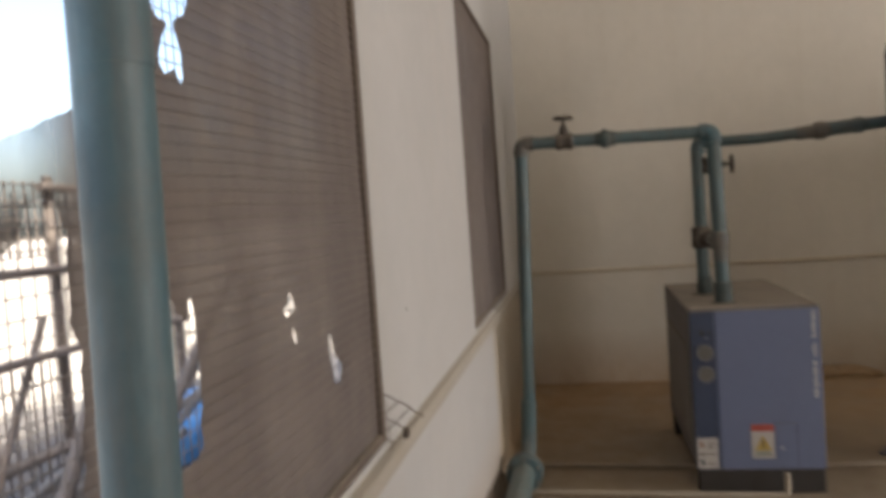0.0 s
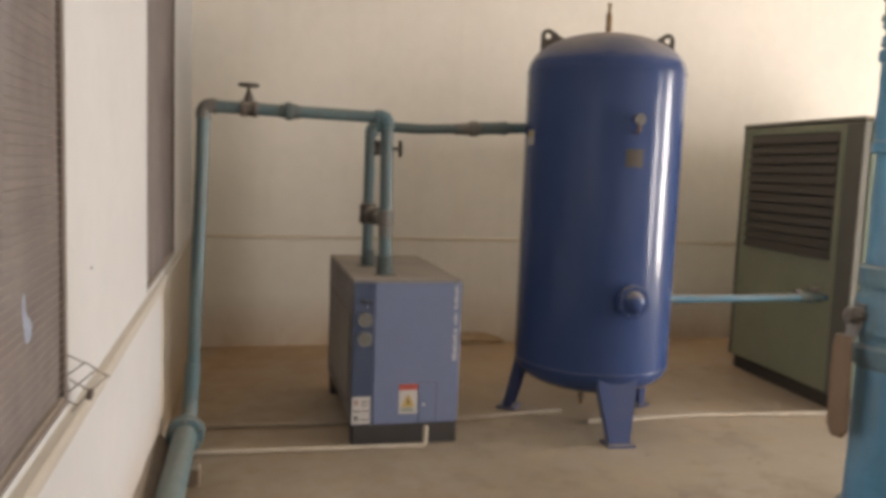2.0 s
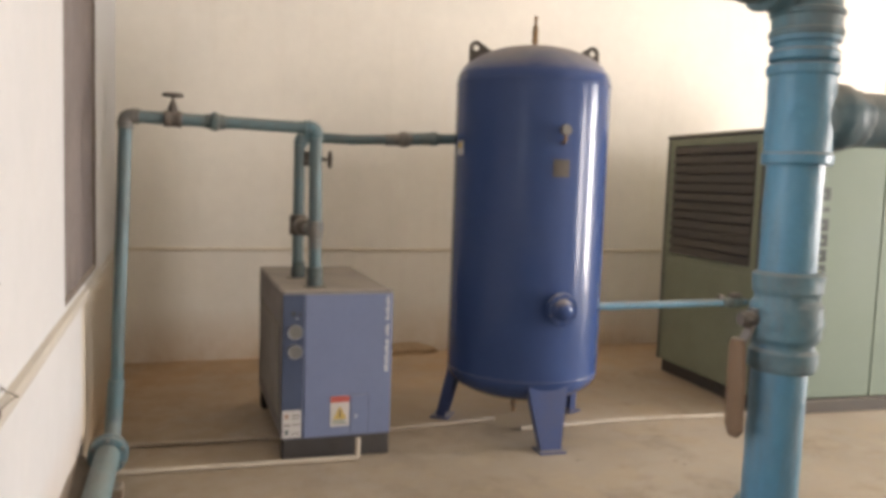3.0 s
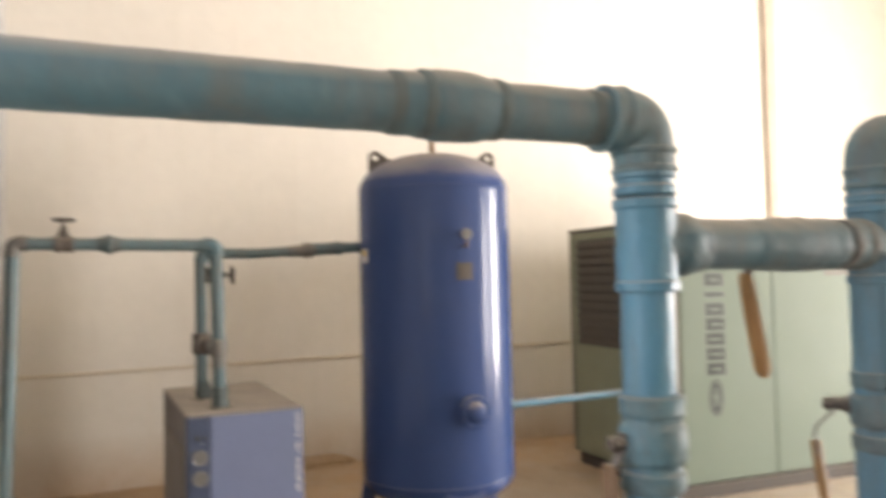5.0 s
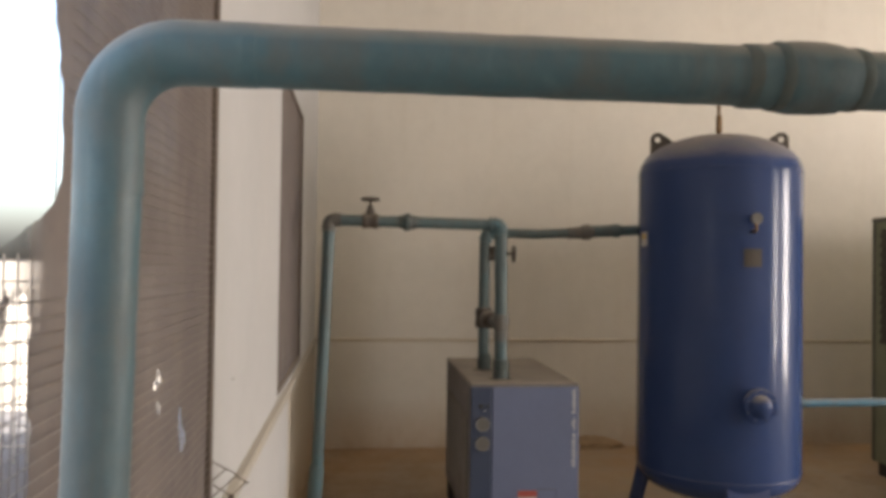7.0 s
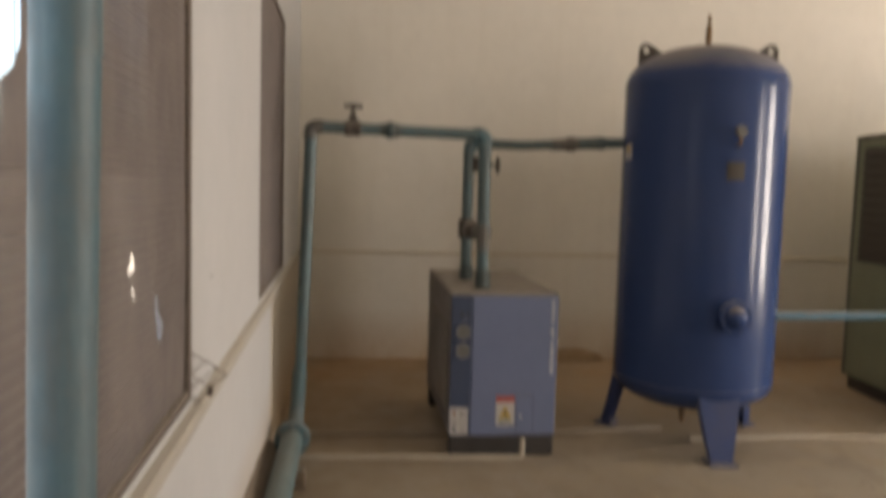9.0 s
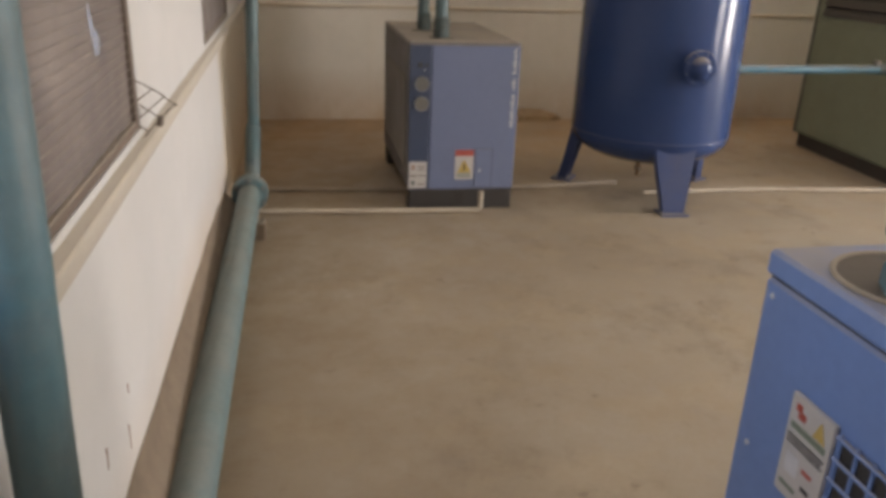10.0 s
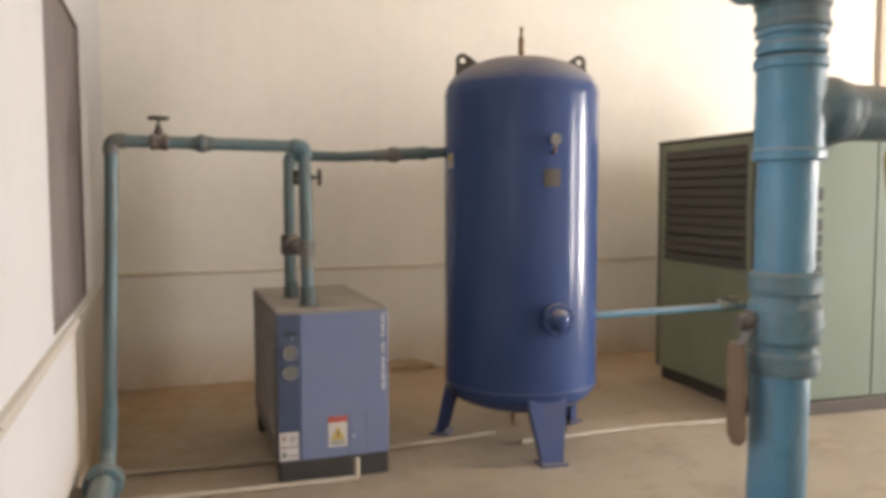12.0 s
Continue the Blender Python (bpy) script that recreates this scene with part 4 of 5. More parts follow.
def leg(foot, name="leg"):
    """A tapered channel leg, from the shell down and outwards to a foot plate."""
    f = Vector(foot)
    o = (f - TC)
    o.z = 0
    o = o.normalized()
    side = Vector((-o.y, o.x, 0))
    bm = bmesh.new()
    rows = ((0.46, 0.408, 0.118), (0.30, 0.430, 0.108), (0.012, 0.500, 0.058))
    th = 0.012
    def ring(z, r, w):
        c = TC + o * r + Z * z
        return [c + side * w, c + o * 0.0 - side * w, c - side * w - o * 0.055, c - side * (w - th) - o * 0.055, c - side * (w - th) - o * th, c + side * (w - th) - o * th, c + side * (w - th) - o * 0.055, c + side * w - o * 0.055]
    rings = [[bm.verts.new(v) for v in ring(*row)] for row in rows]
    for a, b in zip(rings, rings[1:]):
        for k in range(8):
            bm.faces.new((a[k], a[(k + 1) % 8], b[(k + 1) % 8], b[k]))
    bm.faces.new(rings[0])
    bm.faces.new(rings[-1])
    g = part(name, bm, "tank_leg", tank)
    c = TC + o * 0.478
    part("foot_plate", slab([c + side * 0.075 - o * 0.06, c - side * 0.075 - o * 0.06, c - side * 0.075 + o * 0.055, c + side * 0.075 + o * 0.055], Z, 0.012), "tank_leg", g)


for deg in (-93.8, 26.2, 146.2):
    leg((TC.x + math.cos(radians(deg)), TC.y + math.sin(radians(deg)), 0))


def lug(sign):
    """A lifting eye standing on the shoulder."""
    o = Vector((0.975, -0.22, 0)) * sign
    side = Vector((-o.y, o.x, 0))
    c = TC + o * 0.312
    k8 = 0.8
    bm = bmesh.new()
    outer = [(0.085, -0.05), (0.085, 0.055)] + [(0.035 + 0.05 * math.cos(a), 0.055 + 0.05 * math.sin(a)) for a in [math.pi * k / 10 for k in range(1, 10)]] + [(-0.012, 0.085), (-0.05, 0.055), (-0.105, 0.028), (-0.14, 0.0), (-0.14, -0.05)]
    hole = [(0.035 + 0.021 * math.cos(a), 0.055 + 0.021 * math.sin(a)) for a in [2 * math.pi * k / 16 for k in range(16)]]
    def loops(t):
        return ([bm.verts.new(c + o * u * k8 + Z * (2.155 + v * k8) + side * t) for u, v in outer], [bm.verts.new(c + o * u * k8 + Z * (2.155 + v * k8) + side * t) for u, v in hole])
    (a, ha), (b, hb) = loops(-0.006), loops(0.006)
    for p, q in ((a, b), (ha, hb)):
        for k in range(len(p)):
            bm.faces.new((p[k], p[(k + 1) % len(p)], q[(k + 1) % len(p)], q[k]))
    for out, inn in ((a, ha), (b, hb)):
        edges = [bm.edges.get((l[k], l[(k + 1) % len(l)])) for l in (out, inn) for k in range(len(l))]
        bmesh.ops.triangle_fill(bm, edges=edges, use_beauty=True)
    part("lifting_lug", bm, "black_iron", tank, "black iron lifting lug")


lug(-1)
lug(1)
sv = part("safety_valve", lathe([(0, 0), (0.014, 0), (0.014, 0.03), (0.019, 0.034), (0.019, 0.05), (0.015, 0.055), (0.017, 0.085), (0.015, 0.12), (0.009, 0.128), (0.009, 0.175), (0, 0.178)], (TC.x, TC.y, 2.215), Z, 16), "brass", tank, "dull brass safety valve")
part("valve_ring", tube([(TC.x + 0.012 * math.cos(a), TC.y, 2.385 + 0.012 * math.sin(a)) for a in [2 * math.pi * k / 12 for k in range(13)]], 0.002, 6, False), "brass", sv)
# pressure gauge on a short neck
gp, gd = around(22.5, TR, 1.724)
part("gauge_neck", tube(rounded([gp - gd * 0.01 - Z * 0.065, gp + gd * 0.035 - Z * 0.065, gp + gd * 0.035 - Z * 0.03], 0.015, 5), 0.008, 10), "brass", tank, "brass gauge neck")
pg = part("pressure_gauge", lathe([(0, 0), (0.025, 0), (0.029, 0.004), (0.029, 0.026), (0.027, 0.030), (0.023, 0.028), (0, 0.028)], gp + gd * 0.022, gd, 24), "steel", tank, "small round pressure gauge")
part("dial", lathe([(0, 0), (0.0225, 0), (0.0225, 0.0015), (0, 0.0015)], gp + gd * 0.0505, gd, 24), "gauge_face", pg, "white gauge dial")
# nameplate, bowed with the shell
def on_shell(d0, d1, z0, z1, off, material, name, parent, label):
    bm = bmesh.new()
    n = 6
    grid = []
    for k in range(n + 1):
        deg = d0 + (d1 - d0) * k / n
        grid.append([bm.verts.new(around(deg, TR + t, z)[0]) for t, z in ((off, z0), (off, z1), (off - 0.004, z1), (off - 0.004, z0))])
    for a, b in zip(grid, grid[1:]):
        for j in range(4):
            bm.faces.new((a[j], b[j], b[(j + 1) % 4], a[(j + 1) % 4]))
    bm.faces.new(grid[0])
    bm.faces.new(grid[-1])
    return part(name, bm, material, parent, label)


plate = on_shell(16.5, 28.5, 1.478, 1.572, 0.004, "plate", "nameplate", tank, "bronze nameplate with worn lines")
for k in range(4):
    on_shell(18.0, 27 - 2 * (k % 2), 1.492 + 0.018 * k, 1.498 + 0.018 * k, 0.0062, "black_iron", "print_line", plate, "")
st = on_shell(-66, -57, 1.585, 1.665, 0.003, "white_label", "sticker", tank, "small yellowed sticker")
on_shell(-64.5, -58.5, 1.625, 1.655, 0.0052, "yellow", "print_block", st, "yellow print")
# hand hole with blind cover
hp, hd = around(25, TR, 0.775)
hh = part("hand_hole", lathe([(0, -0.06), (0.066, -0.06), (0.066, 0.030), (0.086, 0.034), (0.090, 0.038), (0.090, 0.052), (0.086, 0.056), (0.060, 0.058), (0.056, 0.064), (0.050, 0.082), (0.036, 0.096), (0.018, 0.102), (0, 0.103)], hp, hd, 40), "tank", tank, "round hand-hole flange with a domed cover")
hs = hd.cross(Z)
for k in range(8):
    a = math.pi * (k + 0.5) / 4
    q = hp + (hs * math.cos(a) + Z * math.sin(a)) * 0.074
    part("bolt", lathe([(0, 0), (0.007, 0), (0.007, 0.006), (0.004, 0.006), (0.004, 0.010), (0, 0.010)], q + hd * 0.055, hd, 6), "tank_leg", hh)
# drain valve under the bottom
dv = part("drain_valve", lathe([(0, 0), (0.012, 0), (0.012, 0.03), (0.02, 0.034), (0.02, 0.06), (0.013, 0.064), (0.013, 0.10), (0, 0.10)], (TC.x - 0.06, TC.y - 0.05, 0.10), Z, 12), "brass", tank, "small brass drain valve")
part("drain_lever", box((TC.x - 0.075, TC.y - 0.11, 0.142), (TC.x - 0.06, TC.y - 0.05, 0.15), 0.002), "steel", dv)

# ---- the far dryer ----
DX0, DX1, DY0, DY1, DB, DT = 0.851, 1.418, 3.812, 4.90, 0.112, 0.866
dry = thing("air_dryer", "dusty blue boxed air dryer with two dials on a black base", "air dryer", ((DX0 + DX1) / 2, 4.35, 0), "air dryers")
part("base", box((DX0 + 0.010, DY0 + 0.004, 0.0), (DX1 - 0.004, DY0 + 0.09, DB + 0.005), 0.006), "base_black", dry, "black base frame")
part("base", box((DX0 + 0.11, DY0 + 0.088, 0.0), (DX1 - 0.004, DY1 - 0.02, DB + 0.005), 0.006), "base_black", dry, "black base frame")
part("foot", box((DX0 + 0.005, DY1 - 0.16, 0.0), (DX0 + 0.05, DY1 - 0.06, DB + 0.003), 0.008), "base_black", dry)
part("body", box((DX0 + 0.002, DY0 + 0.016, DB), (DX1 - 0.002, DY1, DT - 0.012), 0.006), "dryer_side", dry, "grey-blue dusty side casing")
part("top_panel", box((DX0, DY0 + 0.002, DT - 0.012), (DX1, DY1 + 0.004, DT), 0.005), "dryer_side", dry, "dust-covered top panel")
part("front_panel", box((DX0 + 0.113, DY0, DB), (DX1 - 0.001, DY0 + 0.018, DT - 0.014), 0.004), "dryer", dry, "plain mid-blue front panel")
stripe = part("control_strip", box((DX0 + 0.001, DY0 - 0.001, DB), (DX0 + 0.111, DY0 + 0.018, DT - 0.014), 0.004), "dryer_dark", dry, "dark blue control strip")
for z in (0.661, 0.562):
    g = part("dial_gauge", lathe([(0, 0), (0.035, 0), (0.0375, 0.003), (0.0375, 0.009), (0.0355, 0.012), (0.032, 0.010), (0, 0.010)], (0.915, DY0, z), -Y, 28), "dull_chrome", stripe, "round dial in a chrome ring")
    part("dial_face", lathe([(0, 0), (0.032, 0), (0.032, 0.001), (0, 0.001)], (0.915, DY0 - 0.0105, z), -Y, 28), "gauge_face", g)
part("switch", box((0.895, DY0 - 0.007, 0.742), (0.915, DY0, 0.764), 0.002), "black_print", stripe)
part("lamp", lathe([(0, 0), (0.008, 0), (0.007, 0.006), (0, 0.008)], (0.938, DY0 - 0.001, 0.752), -Y, 12), "black_print", stripe)
part("lamp", lathe([(0, 0), (0.004, 0), (0.003, 0.004), (0, 0.005)], (0.925, DY0 - 0.001, 0.728), -Y, 12), "silver", stripe)


def sticker(parent, name, x0, x1, z0, z1, y, rows, label, ground="white_label"):
    """A thin label on a face that looks to -y, with printed blocks (x0, x1, z0, z1 in parts of its size)."""
    st = part(name, box((x0, y - 0.0015, z0), (x1, y, z1)), ground, parent, label)
    for a, b, c, d, m in rows:
        part("print_block", box((x0 + (x1 - x0) * a, y - 0.0025, z0 + (z1 - z0) * c), (x0 + (x1 - x0) * b, y - 0.0016, z0 + (z1 - z0) * d)), m, st)
    return st


sticker(stripe, "notice_sticker", DX0 + 0.006, DX0 + 0.100, 0.120, 0.262, DY0 - 0.001, [(0.14, 0.32, 0.70, 0.88, "rust"), (0.5, 0.92, 0.80, 0.84, "ink_rust"), (0.5, 0.86, 0.68, 0.72, "ink_rust"), (0.1, 0.42, 0.44, 0.50, "ink_rust"), (0.52, 0.92, 0.46, 0.50, "ink_rust"), (0.14, 0.34, 0.12, 0.30, "joint_dark"), (0.5, 0.9, 0.14, 0.18, "ink_rust")], "white notice sticker with worn print")
warn = sticker(dry, "warning_sticker", 1.100, 1.198, 0.165, 0.322, DY0, [(0.0, 1.0, 0.80, 1.0, "red"), (0.12, 0.88, 0.08, 0.13, "ink_faint"), (0.12, 0.80, 0.17, 0.21, "ink_faint")], "white warning sticker with red band and yellow triangle")
part("triangle", slab([(1.112, DY0 - 0.0016, 0.202), (1.186, DY0 - 0.0016, 0.202), (1.149, DY0 - 0.0016, 0.272)], -Y, 0.001), "yellow", warn, "yellow warning triangle")
part("triangle_mark", box((1.145, DY0 - 0.0034, 0.213), (1.153, DY0 - 0.0027, 0.250)), "black_print", warn)
for a, b in (((1.200, 0.325), (1.300, 0.328)), ((1.2965, 0.122), (1.3, 0.325))):
    part("hatch_gap", box((a[0], DY0 - 0.0012, a[1]), (b[0], DY0 + 0.002, b[1])), "dryer_dark", dry)
hatch = part("hatch", box((1.206, DY0 - 0.003, 0.122), (1.296, DY0, 0.325), 0.0015), "dryer", dry)
part("latch", lathe([(0, 0), (0.007, 0), (0.006, 0.004), (0, 0.005)], (1.232, DY0 - 0.003, 0.212), -Y, 12), "silver", hatch, "small chrome latch")
# worn lettering that runs down the front's edge
zz = 0.840
for k in range(24):
    h = 0.009 + 0.003 * ((k * 7) % 3)
    w = 0.013 + 0.004 * ((k * 5) % 3)
    if k not in (8, 13):
        part("lettering", box((1.398 - w, DY0 - 0.0022, zz - h), (1.398 - 0.002 * (k % 2), DY0, zz)), "silver", dry)
    zz -= h + 0.0048
# vented side
vent = part("side_vent", box((DX0 - 0.0015, DY0 + 0.10, 0.20), (DX0 + 0.004, DY1 - 0.12, 0.68), 0.001), "louvre", dry, "dark vented side panel")
for k in range(22):
    z = 0.212 + k * 0.0212
    part("vent_slat", slab([(DX0 - 0.0015, DY0 + 0.105, z), (DX0 - 0.0075, DY0 + 0.105, z + 0.004), (DX0 - 0.0065, DY0 + 0.105, z + 0.011), (DX0 - 0.0015, DY0 + 0.105, z + 0.014)], Y, DY1 - DY0 - 0.23), "dryer_side", vent)
# collars where the pipes enter the top
for y, x in ((RY, 1.036), (BY, 1.001)):
    part("grommet", lathe([(0, 0), (0.062, 0), (0.062, 0.003), (0.05, 0.005), (0, 0.005)], (x, y, DT), Z, 24), "base_black", dry, "dark rubber pipe collar")

# ---- the near dryer ----
NX0, NX1, NY0, NY1 = 0.955, 1.72, 0.30, 0.877
near = thing("air_dryer", "blue boxed air dryer with a grille and pipes rising from it", "air dryer", ((NX0 + NX1) / 2, 0.59, 0), "air dryers")
part("base", box((NX0 + 0.02, NY0 + 0.02, 0), (NX1 - 0.02, NY1 - 0.02, 0.115), 0.006), "base_black", near, "black base frame")
part("body", box((NX0 + 0.003, NY0 + 0.003, 0.11), (NX1 - 0.003, NY1 - 0.003, 0.868), 0.005), "dryer_near", near)
part("seam", box((NX0 + 0.008, NY0 + 0.008, 0.866), (NX1 - 0.008, NY1 - 0.008, 0.872)), "base_black", near, "dark gap below the lid")
part("lid", box((NX0, NY0, 0.872), (NX1, NY1, B2TOP), 0.006, 3), "dryer_near", near, "dust-covered blue lid")
for x in (PX1, PX2):
    gm = part("grommet", lathe([(0, 0), (0.106, 0), (0.106, 0.003), (0.04, 0.003), (0, 0.003)], (x + 0.030, PY + 0.032, B2TOP), Z, 40), "rubber", near, "brown rubber pipe collar")
    part("rim", lathe([(0.103, 0.001), (0.112, 0.001), (0.113, 0.003), (0.111, 0.0055), (0.106, 0.0055), (0.103, 0.001)], (x + 0.030, PY + 0.032, B2TOP), Z, 48), "pvc_dusty", gm, "pale dusty rim")
# grille in the side that faces the windows
gy0, gy1, gz0, gz1 = 0.345, 0.652, 0.36, 0.735
gr = part("grille", box((NX0 + 0.0005, gy0, gz0), (NX0 + 0.0025, gy1, gz1)), "base_black", near, "black fan opening behind a blue wire grid")
n = 10
for k in range(n + 1):
    y = gy0 + (gy1 - gy0) * k / n
    part("grid_wire", rod((NX0 - 0.002, y, gz0 - 0.01), (NX0 - 0.002, y, gz1 + 0.006), 0.0028, 8), "dryer_near", gr)
n = 12
for k in range(n + 1):
    z = gz0 + (gz1 - gz0) * k / n
    part("grid_wire", rod((NX0 - 0.0045, gy0 - 0.006, z), (NX0 - 0.0045, gy1 + 0.006, z), 0.0028, 8), "dryer_near", gr)
sx = NX0 - 0.0045
ns = part("notice_sticker", box((sx, 0.664, 0.588), (NX0 + 0.003, 0.754, 0.746), 0.001), "white_label", near, "white notice sticker with red and yellow marks")
for a, b, c, d, m in ((0.15, 0.28, 0.86, 0.93, "red"), (0.22, 0.40, 0.80, 0.87, "red"), (0.10, 0.92, 0.68, 0.74, "ink_faint"), (0.08, 0.94, 0.60, 0.62, "black_print"), (0.08, 0.90, 0.565, 0.58, "black_print"), (0.08, 0.94, 0.53, 0.545, "black_print"), (0.55, 0.78, 0.36, 0.40, "red"), (0.15, 0.45, 0.25, 0.45, "silver"), (0.60, 0.80, 0.20, 0.24, "black_print"), (0.10, 0.50, 0.10, 0.14, "ink_faint")):
    part("print_block", box((sx - 0.001, 0.754 - 0.09 * b, 0.588 + 0.158 * c), (sx - 0.0001, 0.754 - 0.09 * a, 0.588 + 0.158 * d)), m, ns)
part("triangle", slab([(sx - 0.0002, 0.700, 0.708), (sx - 0.0002, 0.674, 0.708), (sx - 0.0002, 0.687, 0.735)], -X, 0.001), "yellow", ns, "yellow warning triangle")
for y, z in ((0.842, 0.60), (0.852, 0.845), (0.842, 0.30), (0.33, 0.845)):
    part("rivet", lathe([(0, 0), (0.005, 0), (0.004, 0.002), (0, 0.003)], (NX0 + 0.003, y, z), -X, 10), "silver", near)

# ---- the compressor ----
CX0, CX1, CY0, CY1, CB, CT = 3.908, 6.345, 3.92, 5.19, 0.098, 1.845
comp = thing("air_compressor", "large pale green cabinet compressor with a louvred end", "compressor", (CX0, CY0, 0))
part("skid", box((CX0 + 0.03, CY0 + 0.03, 0), (CX1 - 0.03, CY1 - 0.03, CB + 0.01), 0.008), "skid", comp, "dark dusty steel skid")
part("skid_rail", box((CX0 - 0.005, CY0 - 0.006, 0.0), (CX1 - 0.04, CY0 + 0.03, CB - 0.012), 0.004), "skid", comp)
part("body", box((CX0 + 0.004, CY0 + 0.012, CB), (CX1, CY1, CT - 0.03), 0.01), "green_side_lightened", comp, "green casing, lightened to make up for shade")
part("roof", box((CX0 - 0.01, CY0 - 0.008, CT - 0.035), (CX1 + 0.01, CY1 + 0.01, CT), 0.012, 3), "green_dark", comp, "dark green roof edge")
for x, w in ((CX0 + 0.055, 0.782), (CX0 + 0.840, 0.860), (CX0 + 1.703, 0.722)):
    part("front_panel", box((x, CY0 - 0.006, CB + 0.004), (x + w, CY0 + 0.014, CT - 0.04), 0.006), "green", comp, "pale green enamel panel, darkened against the door light")
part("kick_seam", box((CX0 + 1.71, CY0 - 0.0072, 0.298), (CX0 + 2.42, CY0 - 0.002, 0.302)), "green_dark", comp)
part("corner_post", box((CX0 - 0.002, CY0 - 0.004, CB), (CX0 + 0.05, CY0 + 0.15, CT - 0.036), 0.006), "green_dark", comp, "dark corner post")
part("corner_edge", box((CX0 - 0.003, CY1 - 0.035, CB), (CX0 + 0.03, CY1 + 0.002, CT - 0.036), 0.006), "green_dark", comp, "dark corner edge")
# louvred opening in the end
ly0, ly1, lz0, lz1 = CY0 + 0.20, CY1 - 0.115, 0.945, 1.758
part("end_panel", box((CX0, CY0 + 0.155, CB + 0.01), (CX0 + 0.01, CY1 - 0.04, lz0 - 0.05), 0.003), "green_side_lightened", comp)
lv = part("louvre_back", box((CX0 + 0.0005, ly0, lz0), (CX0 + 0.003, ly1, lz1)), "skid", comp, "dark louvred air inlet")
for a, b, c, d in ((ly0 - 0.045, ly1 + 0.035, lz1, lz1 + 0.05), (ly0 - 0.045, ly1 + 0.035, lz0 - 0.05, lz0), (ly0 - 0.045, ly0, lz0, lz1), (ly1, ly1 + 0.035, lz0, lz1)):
    part("louvre_frame", box((CX0 - 0.006, a, c), (CX0 + 0.006, b, d), 0.003), "green_side_lightened", comp)
pitch = (lz1 - lz0) / 12
for k in range(12):
    z = lz0 + k * pitch
    part("louvre_slat", slab([(CX0 + 0.0005, ly0, z + pitch * 0.86), (CX0 - 0.003, ly0, z + pitch * 0.86), (CX0 - 0.020, ly0, z + pitch * 0.16), (CX0 - 0.020, ly0, z + pitch * 0.08), (CX0 - 0.016, ly0, z + pitch * 0.08)], Y, ly1 - ly0), "louvre", lv)
# maker's mark: an oval and seven upright blocks, no letters
def panel_mark(bm, material, label=""):
    return part("mark", bm, material, comp, label)
fy = CY0 - 0.006
ox, oz = 4.236, 0.653
oval = [(ox + 0.058 * math.cos(a), fy, oz + 0.122 * math.sin(a)) for a in [2 * math.pi * k / 32 for k in range(32)]]
om = panel_mark(slab(oval, -Y, 0.0012), "ink", "dark grey-green oval maker's mark")
ring = [(ox + r * math.cos(a), fy - 0.0013, oz + q * math.sin(a)) for r, q in ((0.050, 0.110), (0.046, 0.102)) for a in [2 * math.pi * k / 32 for k in range(32)]]
bm = bmesh.new()
vs = [bm.verts.new(p) for p in ring]
for k in range(32):
    bm.faces.new((vs[k], vs[(k + 1) % 32], vs[32 + (k + 1) % 32], vs[32 + k]))
bmesh.ops.solidify(bm, geom=bm.faces[:], thickness=0.0008)
part("oval_line", bm, "green", om)
for x0, x1, z0, z1 in ((-0.026, 0.026, -0.008, 0.008), (-0.024, -0.009, -0.058, 0.058), (0.009, 0.024, -0.058, 0.058)):
    part("mark_stroke", box((ox + x0, fy - 0.0022, oz + z0), (ox + x1, fy - 0.0013, oz + z1)), "green", om)
for k in range(7):
    z = 0.803 + k * 0.099
    w = 0.028 if k == 5 else 0.080
    mk = panel_mark(box((4.170, fy - 0.0012, z + (0.026 if k == 5 else 0.0)), (4.318, fy, z + w + (0.026 if k == 5 else 0.0)), 0.0004), "ink", "dark grey-green block of the maker's lettering")
    if k != 5:
        part("block_gap", box((4.212 - 0.008 * (k % 3), fy - 0.0022, z + 0.030), (4.282 + 0.012 * (k % 2), fy - 0.0013, z + 0.046)), "green", mk)
for k in range(3):
    panel_mark(box((5.235 + 0.085 * k, fy - 0.0012, 1.442), (5.302 + 0.085 * k, fy, 1.512), 0.0004), "ink_rust", "faint red-brown model mark")

comp.rotation_euler.z = radians(-3.3)

# ---- drain pipes on the floor ----
def drain(points, label, r=0.013, material="pvc"):
    bm = tube(rounded(points, 0.02, 5), r, 14)
    return solid("drain_pipe", bm, material, label, "pipe", "drain pipes")


drain([(0.085, 3.81, 0.014), (0.7, 3.775, 0.014), (1.233, 3.752, 0.014), (1.233, 3.752, 0.115)], "dusty white plastic drain pipe lying on the floor")
drain([(0.075, 4.20, 0.014), (0.835, 4.15, 0.014), (1.55, 4.150, 0.014), (2.18, 4.215, 0.014)], "dirt-caked plastic drain pipe lying on the floor", material="pvc_dusty")
drain([(2.26, 4.000, 0.014), (3.0, 4.015, 0.014), (3.80, 3.945, 0.014), (4.15, 3.915, 0.014)], "dusty white plastic drain pipe lying on the floor")
solid("stone", crumpled(3.15, 2.65, 0.008, 0.026, 0.018, 0.014, 2.0), "mud", "small brown stone on the concrete floor", "stone")
solid("wood_block", box((-0.012, 3.42, 0), (0.138, 3.505, 0.084), 0.006), "wood", "old timber block under the wall pipe", "block", "pipe blocks")
solid("wood_block", box((-0.035, 1.20, 0), (0.10, 1.29, 0.083), 0.006), "wood", "old timber block under the wall pipe", "block", "pipe blocks")

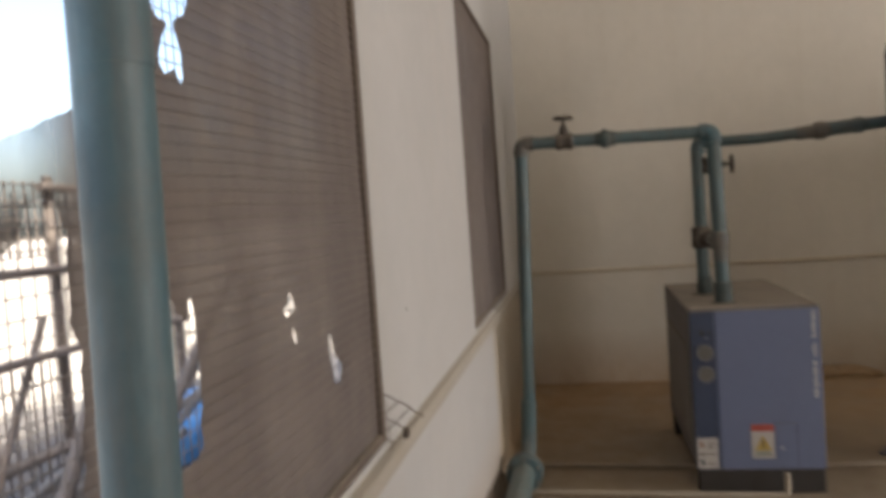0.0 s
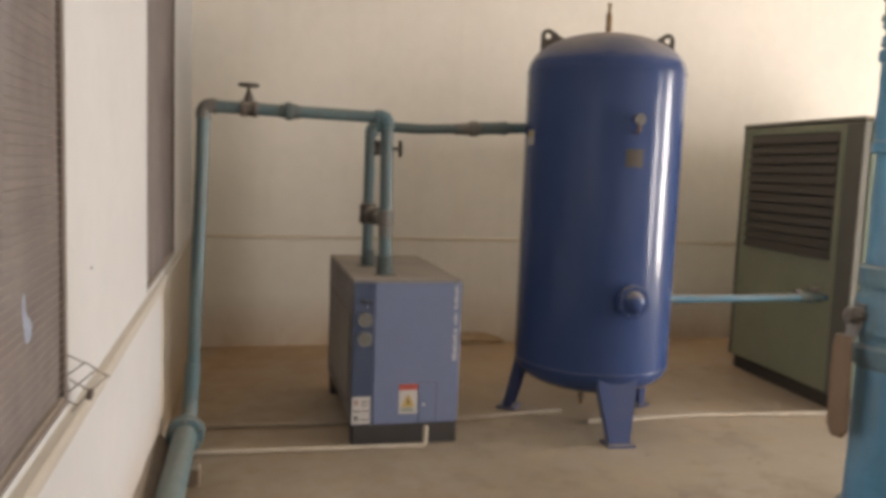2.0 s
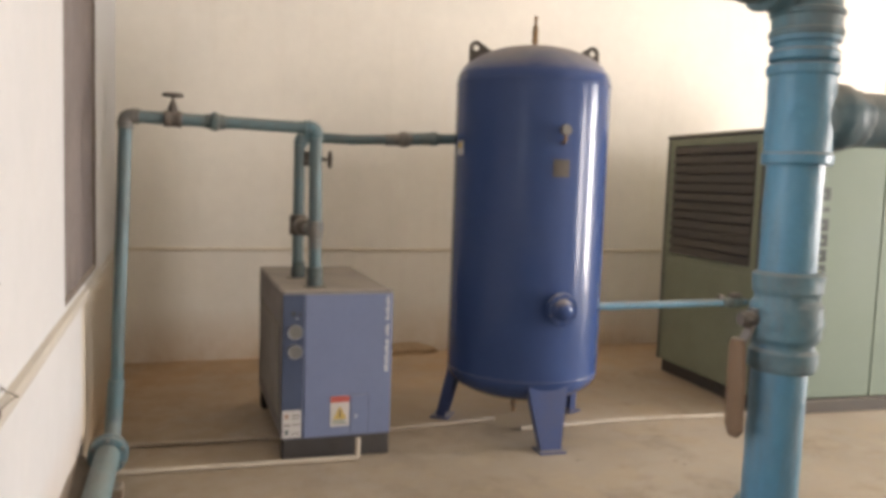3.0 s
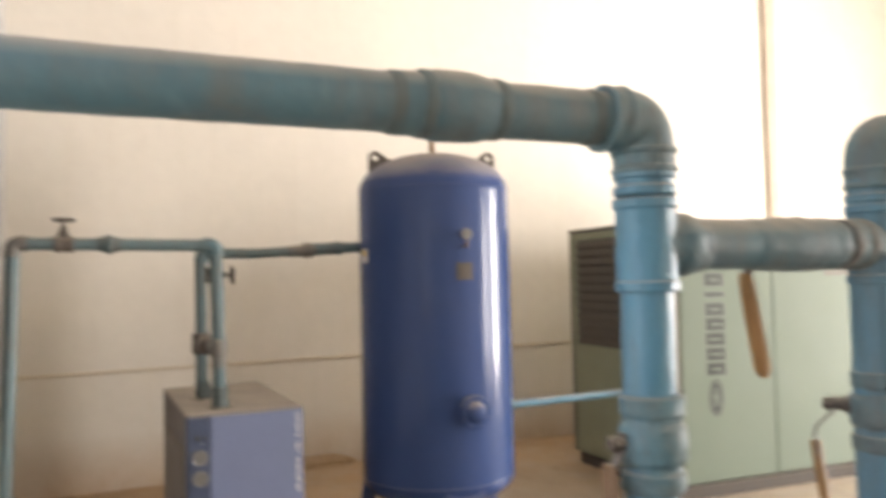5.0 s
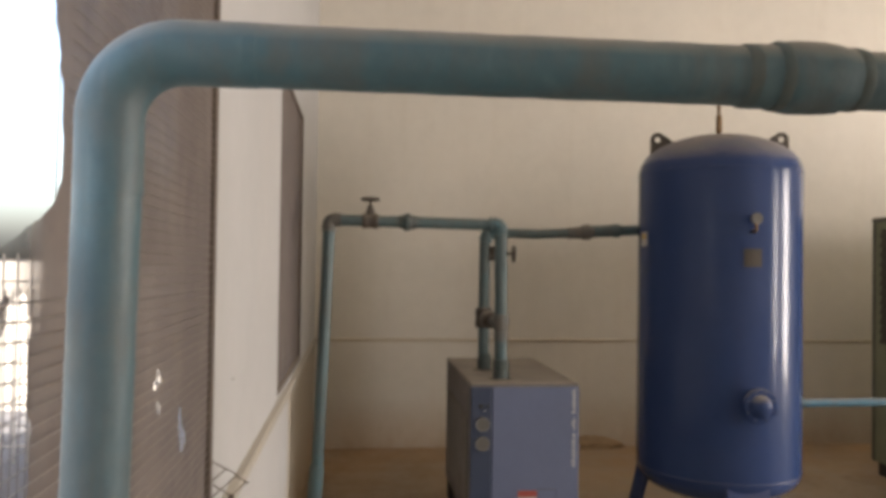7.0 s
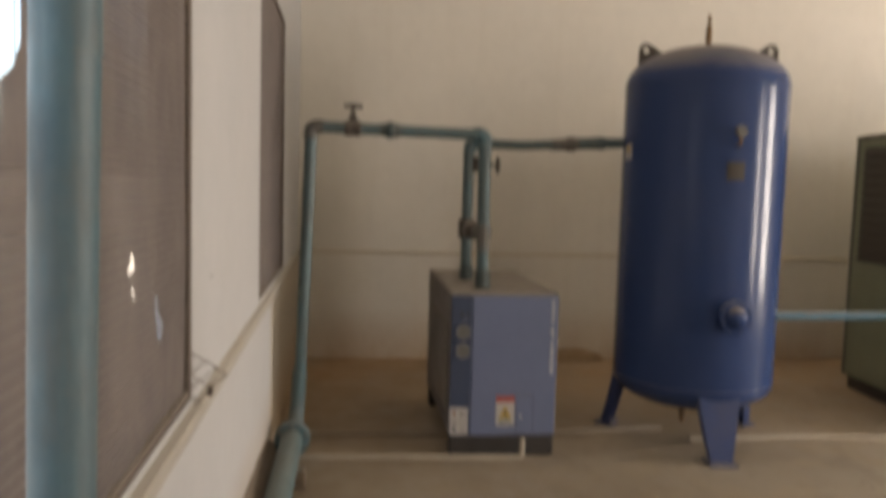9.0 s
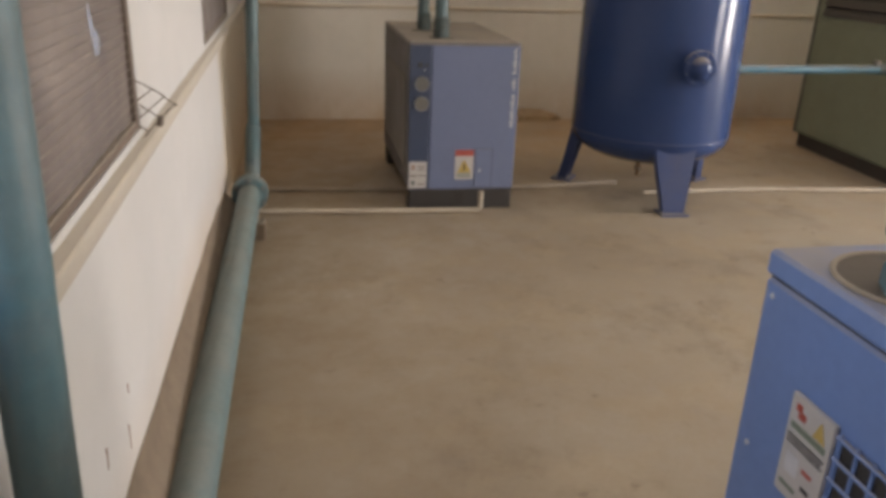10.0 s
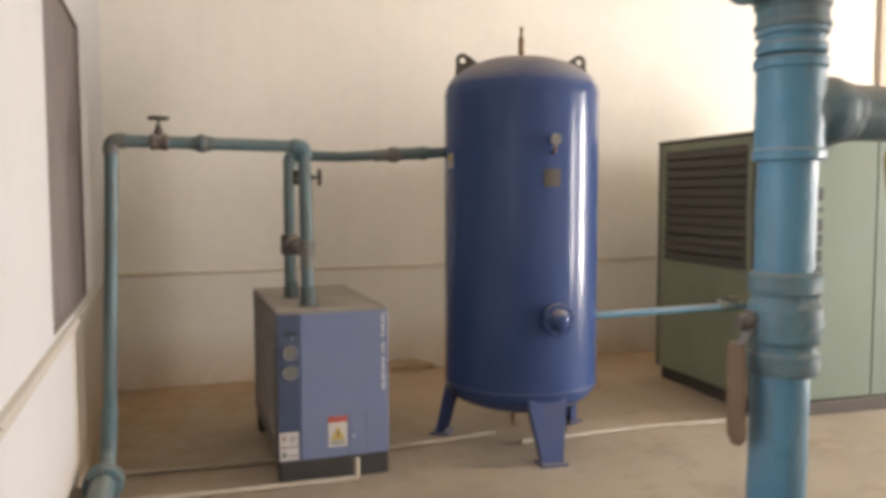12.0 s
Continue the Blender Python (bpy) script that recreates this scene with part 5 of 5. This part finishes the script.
# ---- far corner ----
solid("wall_duct", box((7.185, NY - 0.055, 0), (7.335, NY, TOP), 0.008), "duct", "tan upright cable duct on the plaster wall", "duct")
sign = thing("fire_sign", "red fire-point sign board on the wall", "sign", (9.64, NY, 2.86))
part("board", box((9.40, NY - 0.012, 2.85), (9.88, NY, 3.17), 0.004), "red", sign)
part("sign_print", box((9.53, NY - 0.0145, 2.93), (9.60, NY - 0.0122, 3.06)), "white_label", sign)
part("sign_print", box((9.64, NY - 0.0145, 2.99), (9.80, NY - 0.0122, 3.02)), "white_label", sign)
ex = Vector((8.61, 5.20, 0))
ext = thing("fire_extinguisher", "red fire extinguisher standing on the floor beyond the compressor", "extinguisher", tuple(ex))
part("cylinder", lathe([(0, 0), (0.075, 0), (0.08, 0.01), (0.08, 0.38), (0.07, 0.43), (0.03, 0.46), (0.03, 0.48), (0, 0.48)], tuple(ex), Z, 24), "red", ext)
part("valve_head", box(ex + Vector((-0.03, -0.02, 0.48)), ex + Vector((0.04, 0.02, 0.535)), 0.006), "black_iron", ext)
part("hose", tube(rounded([ex + Vector((0.03, 0, 0.51)), ex + Vector((0.10, 0, 0.50)), ex + Vector((0.10, 0, 0.15))], 0.04), 0.011, 10), "black_print", ext)

# ---- outside the windows ----
solid("ground", box((-400, -400, -0.4), (400, 400, -0.15)), "rubble", "pale dusty ground outside", "ground", kind="structure")
OX = -2.6
rack = thing("scaffold", "weathered steel scaffold with grille panels in the yard", "scaffold", (OX, 4.5, -0.15))
for y in (2.9, 4.12, 5.45):
    part("post", rod((OX, y, -0.15), (OX, y, 1.30 if y < 4 else 1.75), 0.03, 12), "scaffold", rack)
for z, y0, y1 in ((1.24, 2.8, 4.2), (0.76, 2.8, 5.5), (0.22, 2.8, 5.5), (1.68, 4.0, 5.5)):
    part("rail", rod((OX + 0.04, y0, z), (OX + 0.04, y1, z - 0.03), 0.028, 12), "scaffold", rack)
for a, b in (((OX - 0.05, 4.05, 0.95), (OX + 0.1, 3.25, -0.1)), ((OX + 0.05, 4.2, 0.1), (OX + 0.05, 5.4, 1.6)), ((OX + 0.5, 5.5, 1.2), (OX + 0.3, 4.6, 0.0))):
    part("brace", rod(a, b, 0.022, 10), "scaffold", rack)
for y0, y1, z0, z1 in ((3.55, 4.10, 1.30, 1.72), (2.95, 4.10, -0.1, 0.70), (4.2, 5.4, 0.80, 1.64)):
    bm = bmesh.new()
    for k in range(int((y1 - y0) / 0.075) + 1):
        rod((OX, y0 + k * 0.075, z0), (OX, y0 + k * 0.075, z1), 0.006, 6, bm=bm)
    for k in range(int((z1 - z0) / 0.10) + 1):
        rod((OX + 0.01, y0, z0 + k * 0.10), (OX + 0.01, y1, z0 + k * 0.10), 0.006, 6, bm=bm)
    part("grille", bm, "scaffold", rack)
part("brace", rod((OX + 1.05, 3.46, 1.66), (OX + 1.0, 2.34, -0.15), 0.032, 12), "scaffold", rack)
part("brace", rod((OX + 1.0, 4.05, 0.96), (OX + 1.0, 2.70, -0.13), 0.030, 12), "scaffold", rack)
for k, (x, y0, y1, z0, z1) in enumerate(((-1.72, 2.0, 4.3, 0.50, 0.62), (-1.80, 2.1, 4.5, 0.36, 0.45), (-1.60, 2.2, 4.1, 0.24, 0.52), (-1.95, 1.9, 4.6, 0.14, 0.20))):
    solid("steel_tube", rod((x, y0, z0 - 0.2), (x - 0.1, y1, z1), 0.022, 12), "steel", "grey steel tube heaped in the yard", "tube", "tubes in the yard")
fence = thing("yard_fence", "pale welded grille fence standing in the yard", "fence", (-1.6, 5.9, -0.15))
for x in (-2.9, -1.7, -0.5):
    part("post", rod((x, 5.9, -0.15), (x, 5.9, 1.55), 0.025, 10), "pvc", fence)
bm = bmesh.new()
for k in range(25):
    rod((-2.9 + k * 0.1, 5.9, -0.05), (-2.9 + k * 0.1, 5.9, 1.5), 0.008, 6, bm=bm)
for k in range(11):
    rod((-2.9, 5.89, -0.05 + k * 0.15), (-0.5, 5.89, -0.05 + k * 0.15), 0.008, 6, bm=bm)
part("grille", bm, "pvc", fence)


solid("tarpaulin", crumpled(-2.1, 4.66, 0.06, 0.26, 0.30, 0.30, 3.0), "tarp", "bright blue tarpaulin heaped in the yard", "tarpaulin")
solid("rubble_mound", crumpled(-2.0, 3.4, -0.12, 0.6, 0.8, 0.25, 8.0), "shade_debris", "low heap of rubble in the yard, darkened as shade", "rubble")
solid("rubble_mound", crumpled(-2.7, 4.7, -0.14, 1.9, 2.6, 0.13, 2.2), "shade_debris", "wide low heap of rubble in the yard, darkened as shade", "rubble")
solid("dirt_mound", crumpled(2.16, 6.11, 0.0, 0.30, 0.11, 0.085, 5.0), "mud", "low brown dirt mound at the foot of the wall", "dirt")

# thin rusty runs on the white wall
for y, z0, z1, w in ((1.355, 0.450, 0.476, 0.007), (1.324, 0.342, 0.402, 0.006), (1.150, 0.420, 0.468, 0.006)):
    run = [(WX, y - w / 2, z1), (WX, y + w / 2, z1 - 0.003), (WX, y + w * 0.3, (z0 + z1) / 2), (WX, y + w * 0.15, z0), (WX, y - w * 0.2, z0 + 0.002), (WX, y - w * 0.35, (z0 + z1) / 2)]
    solid("rust_streak", slab(run, X, 0.0012), "rust", "thin red-brown rust streak on the white wall", "stain", "rust streaks")
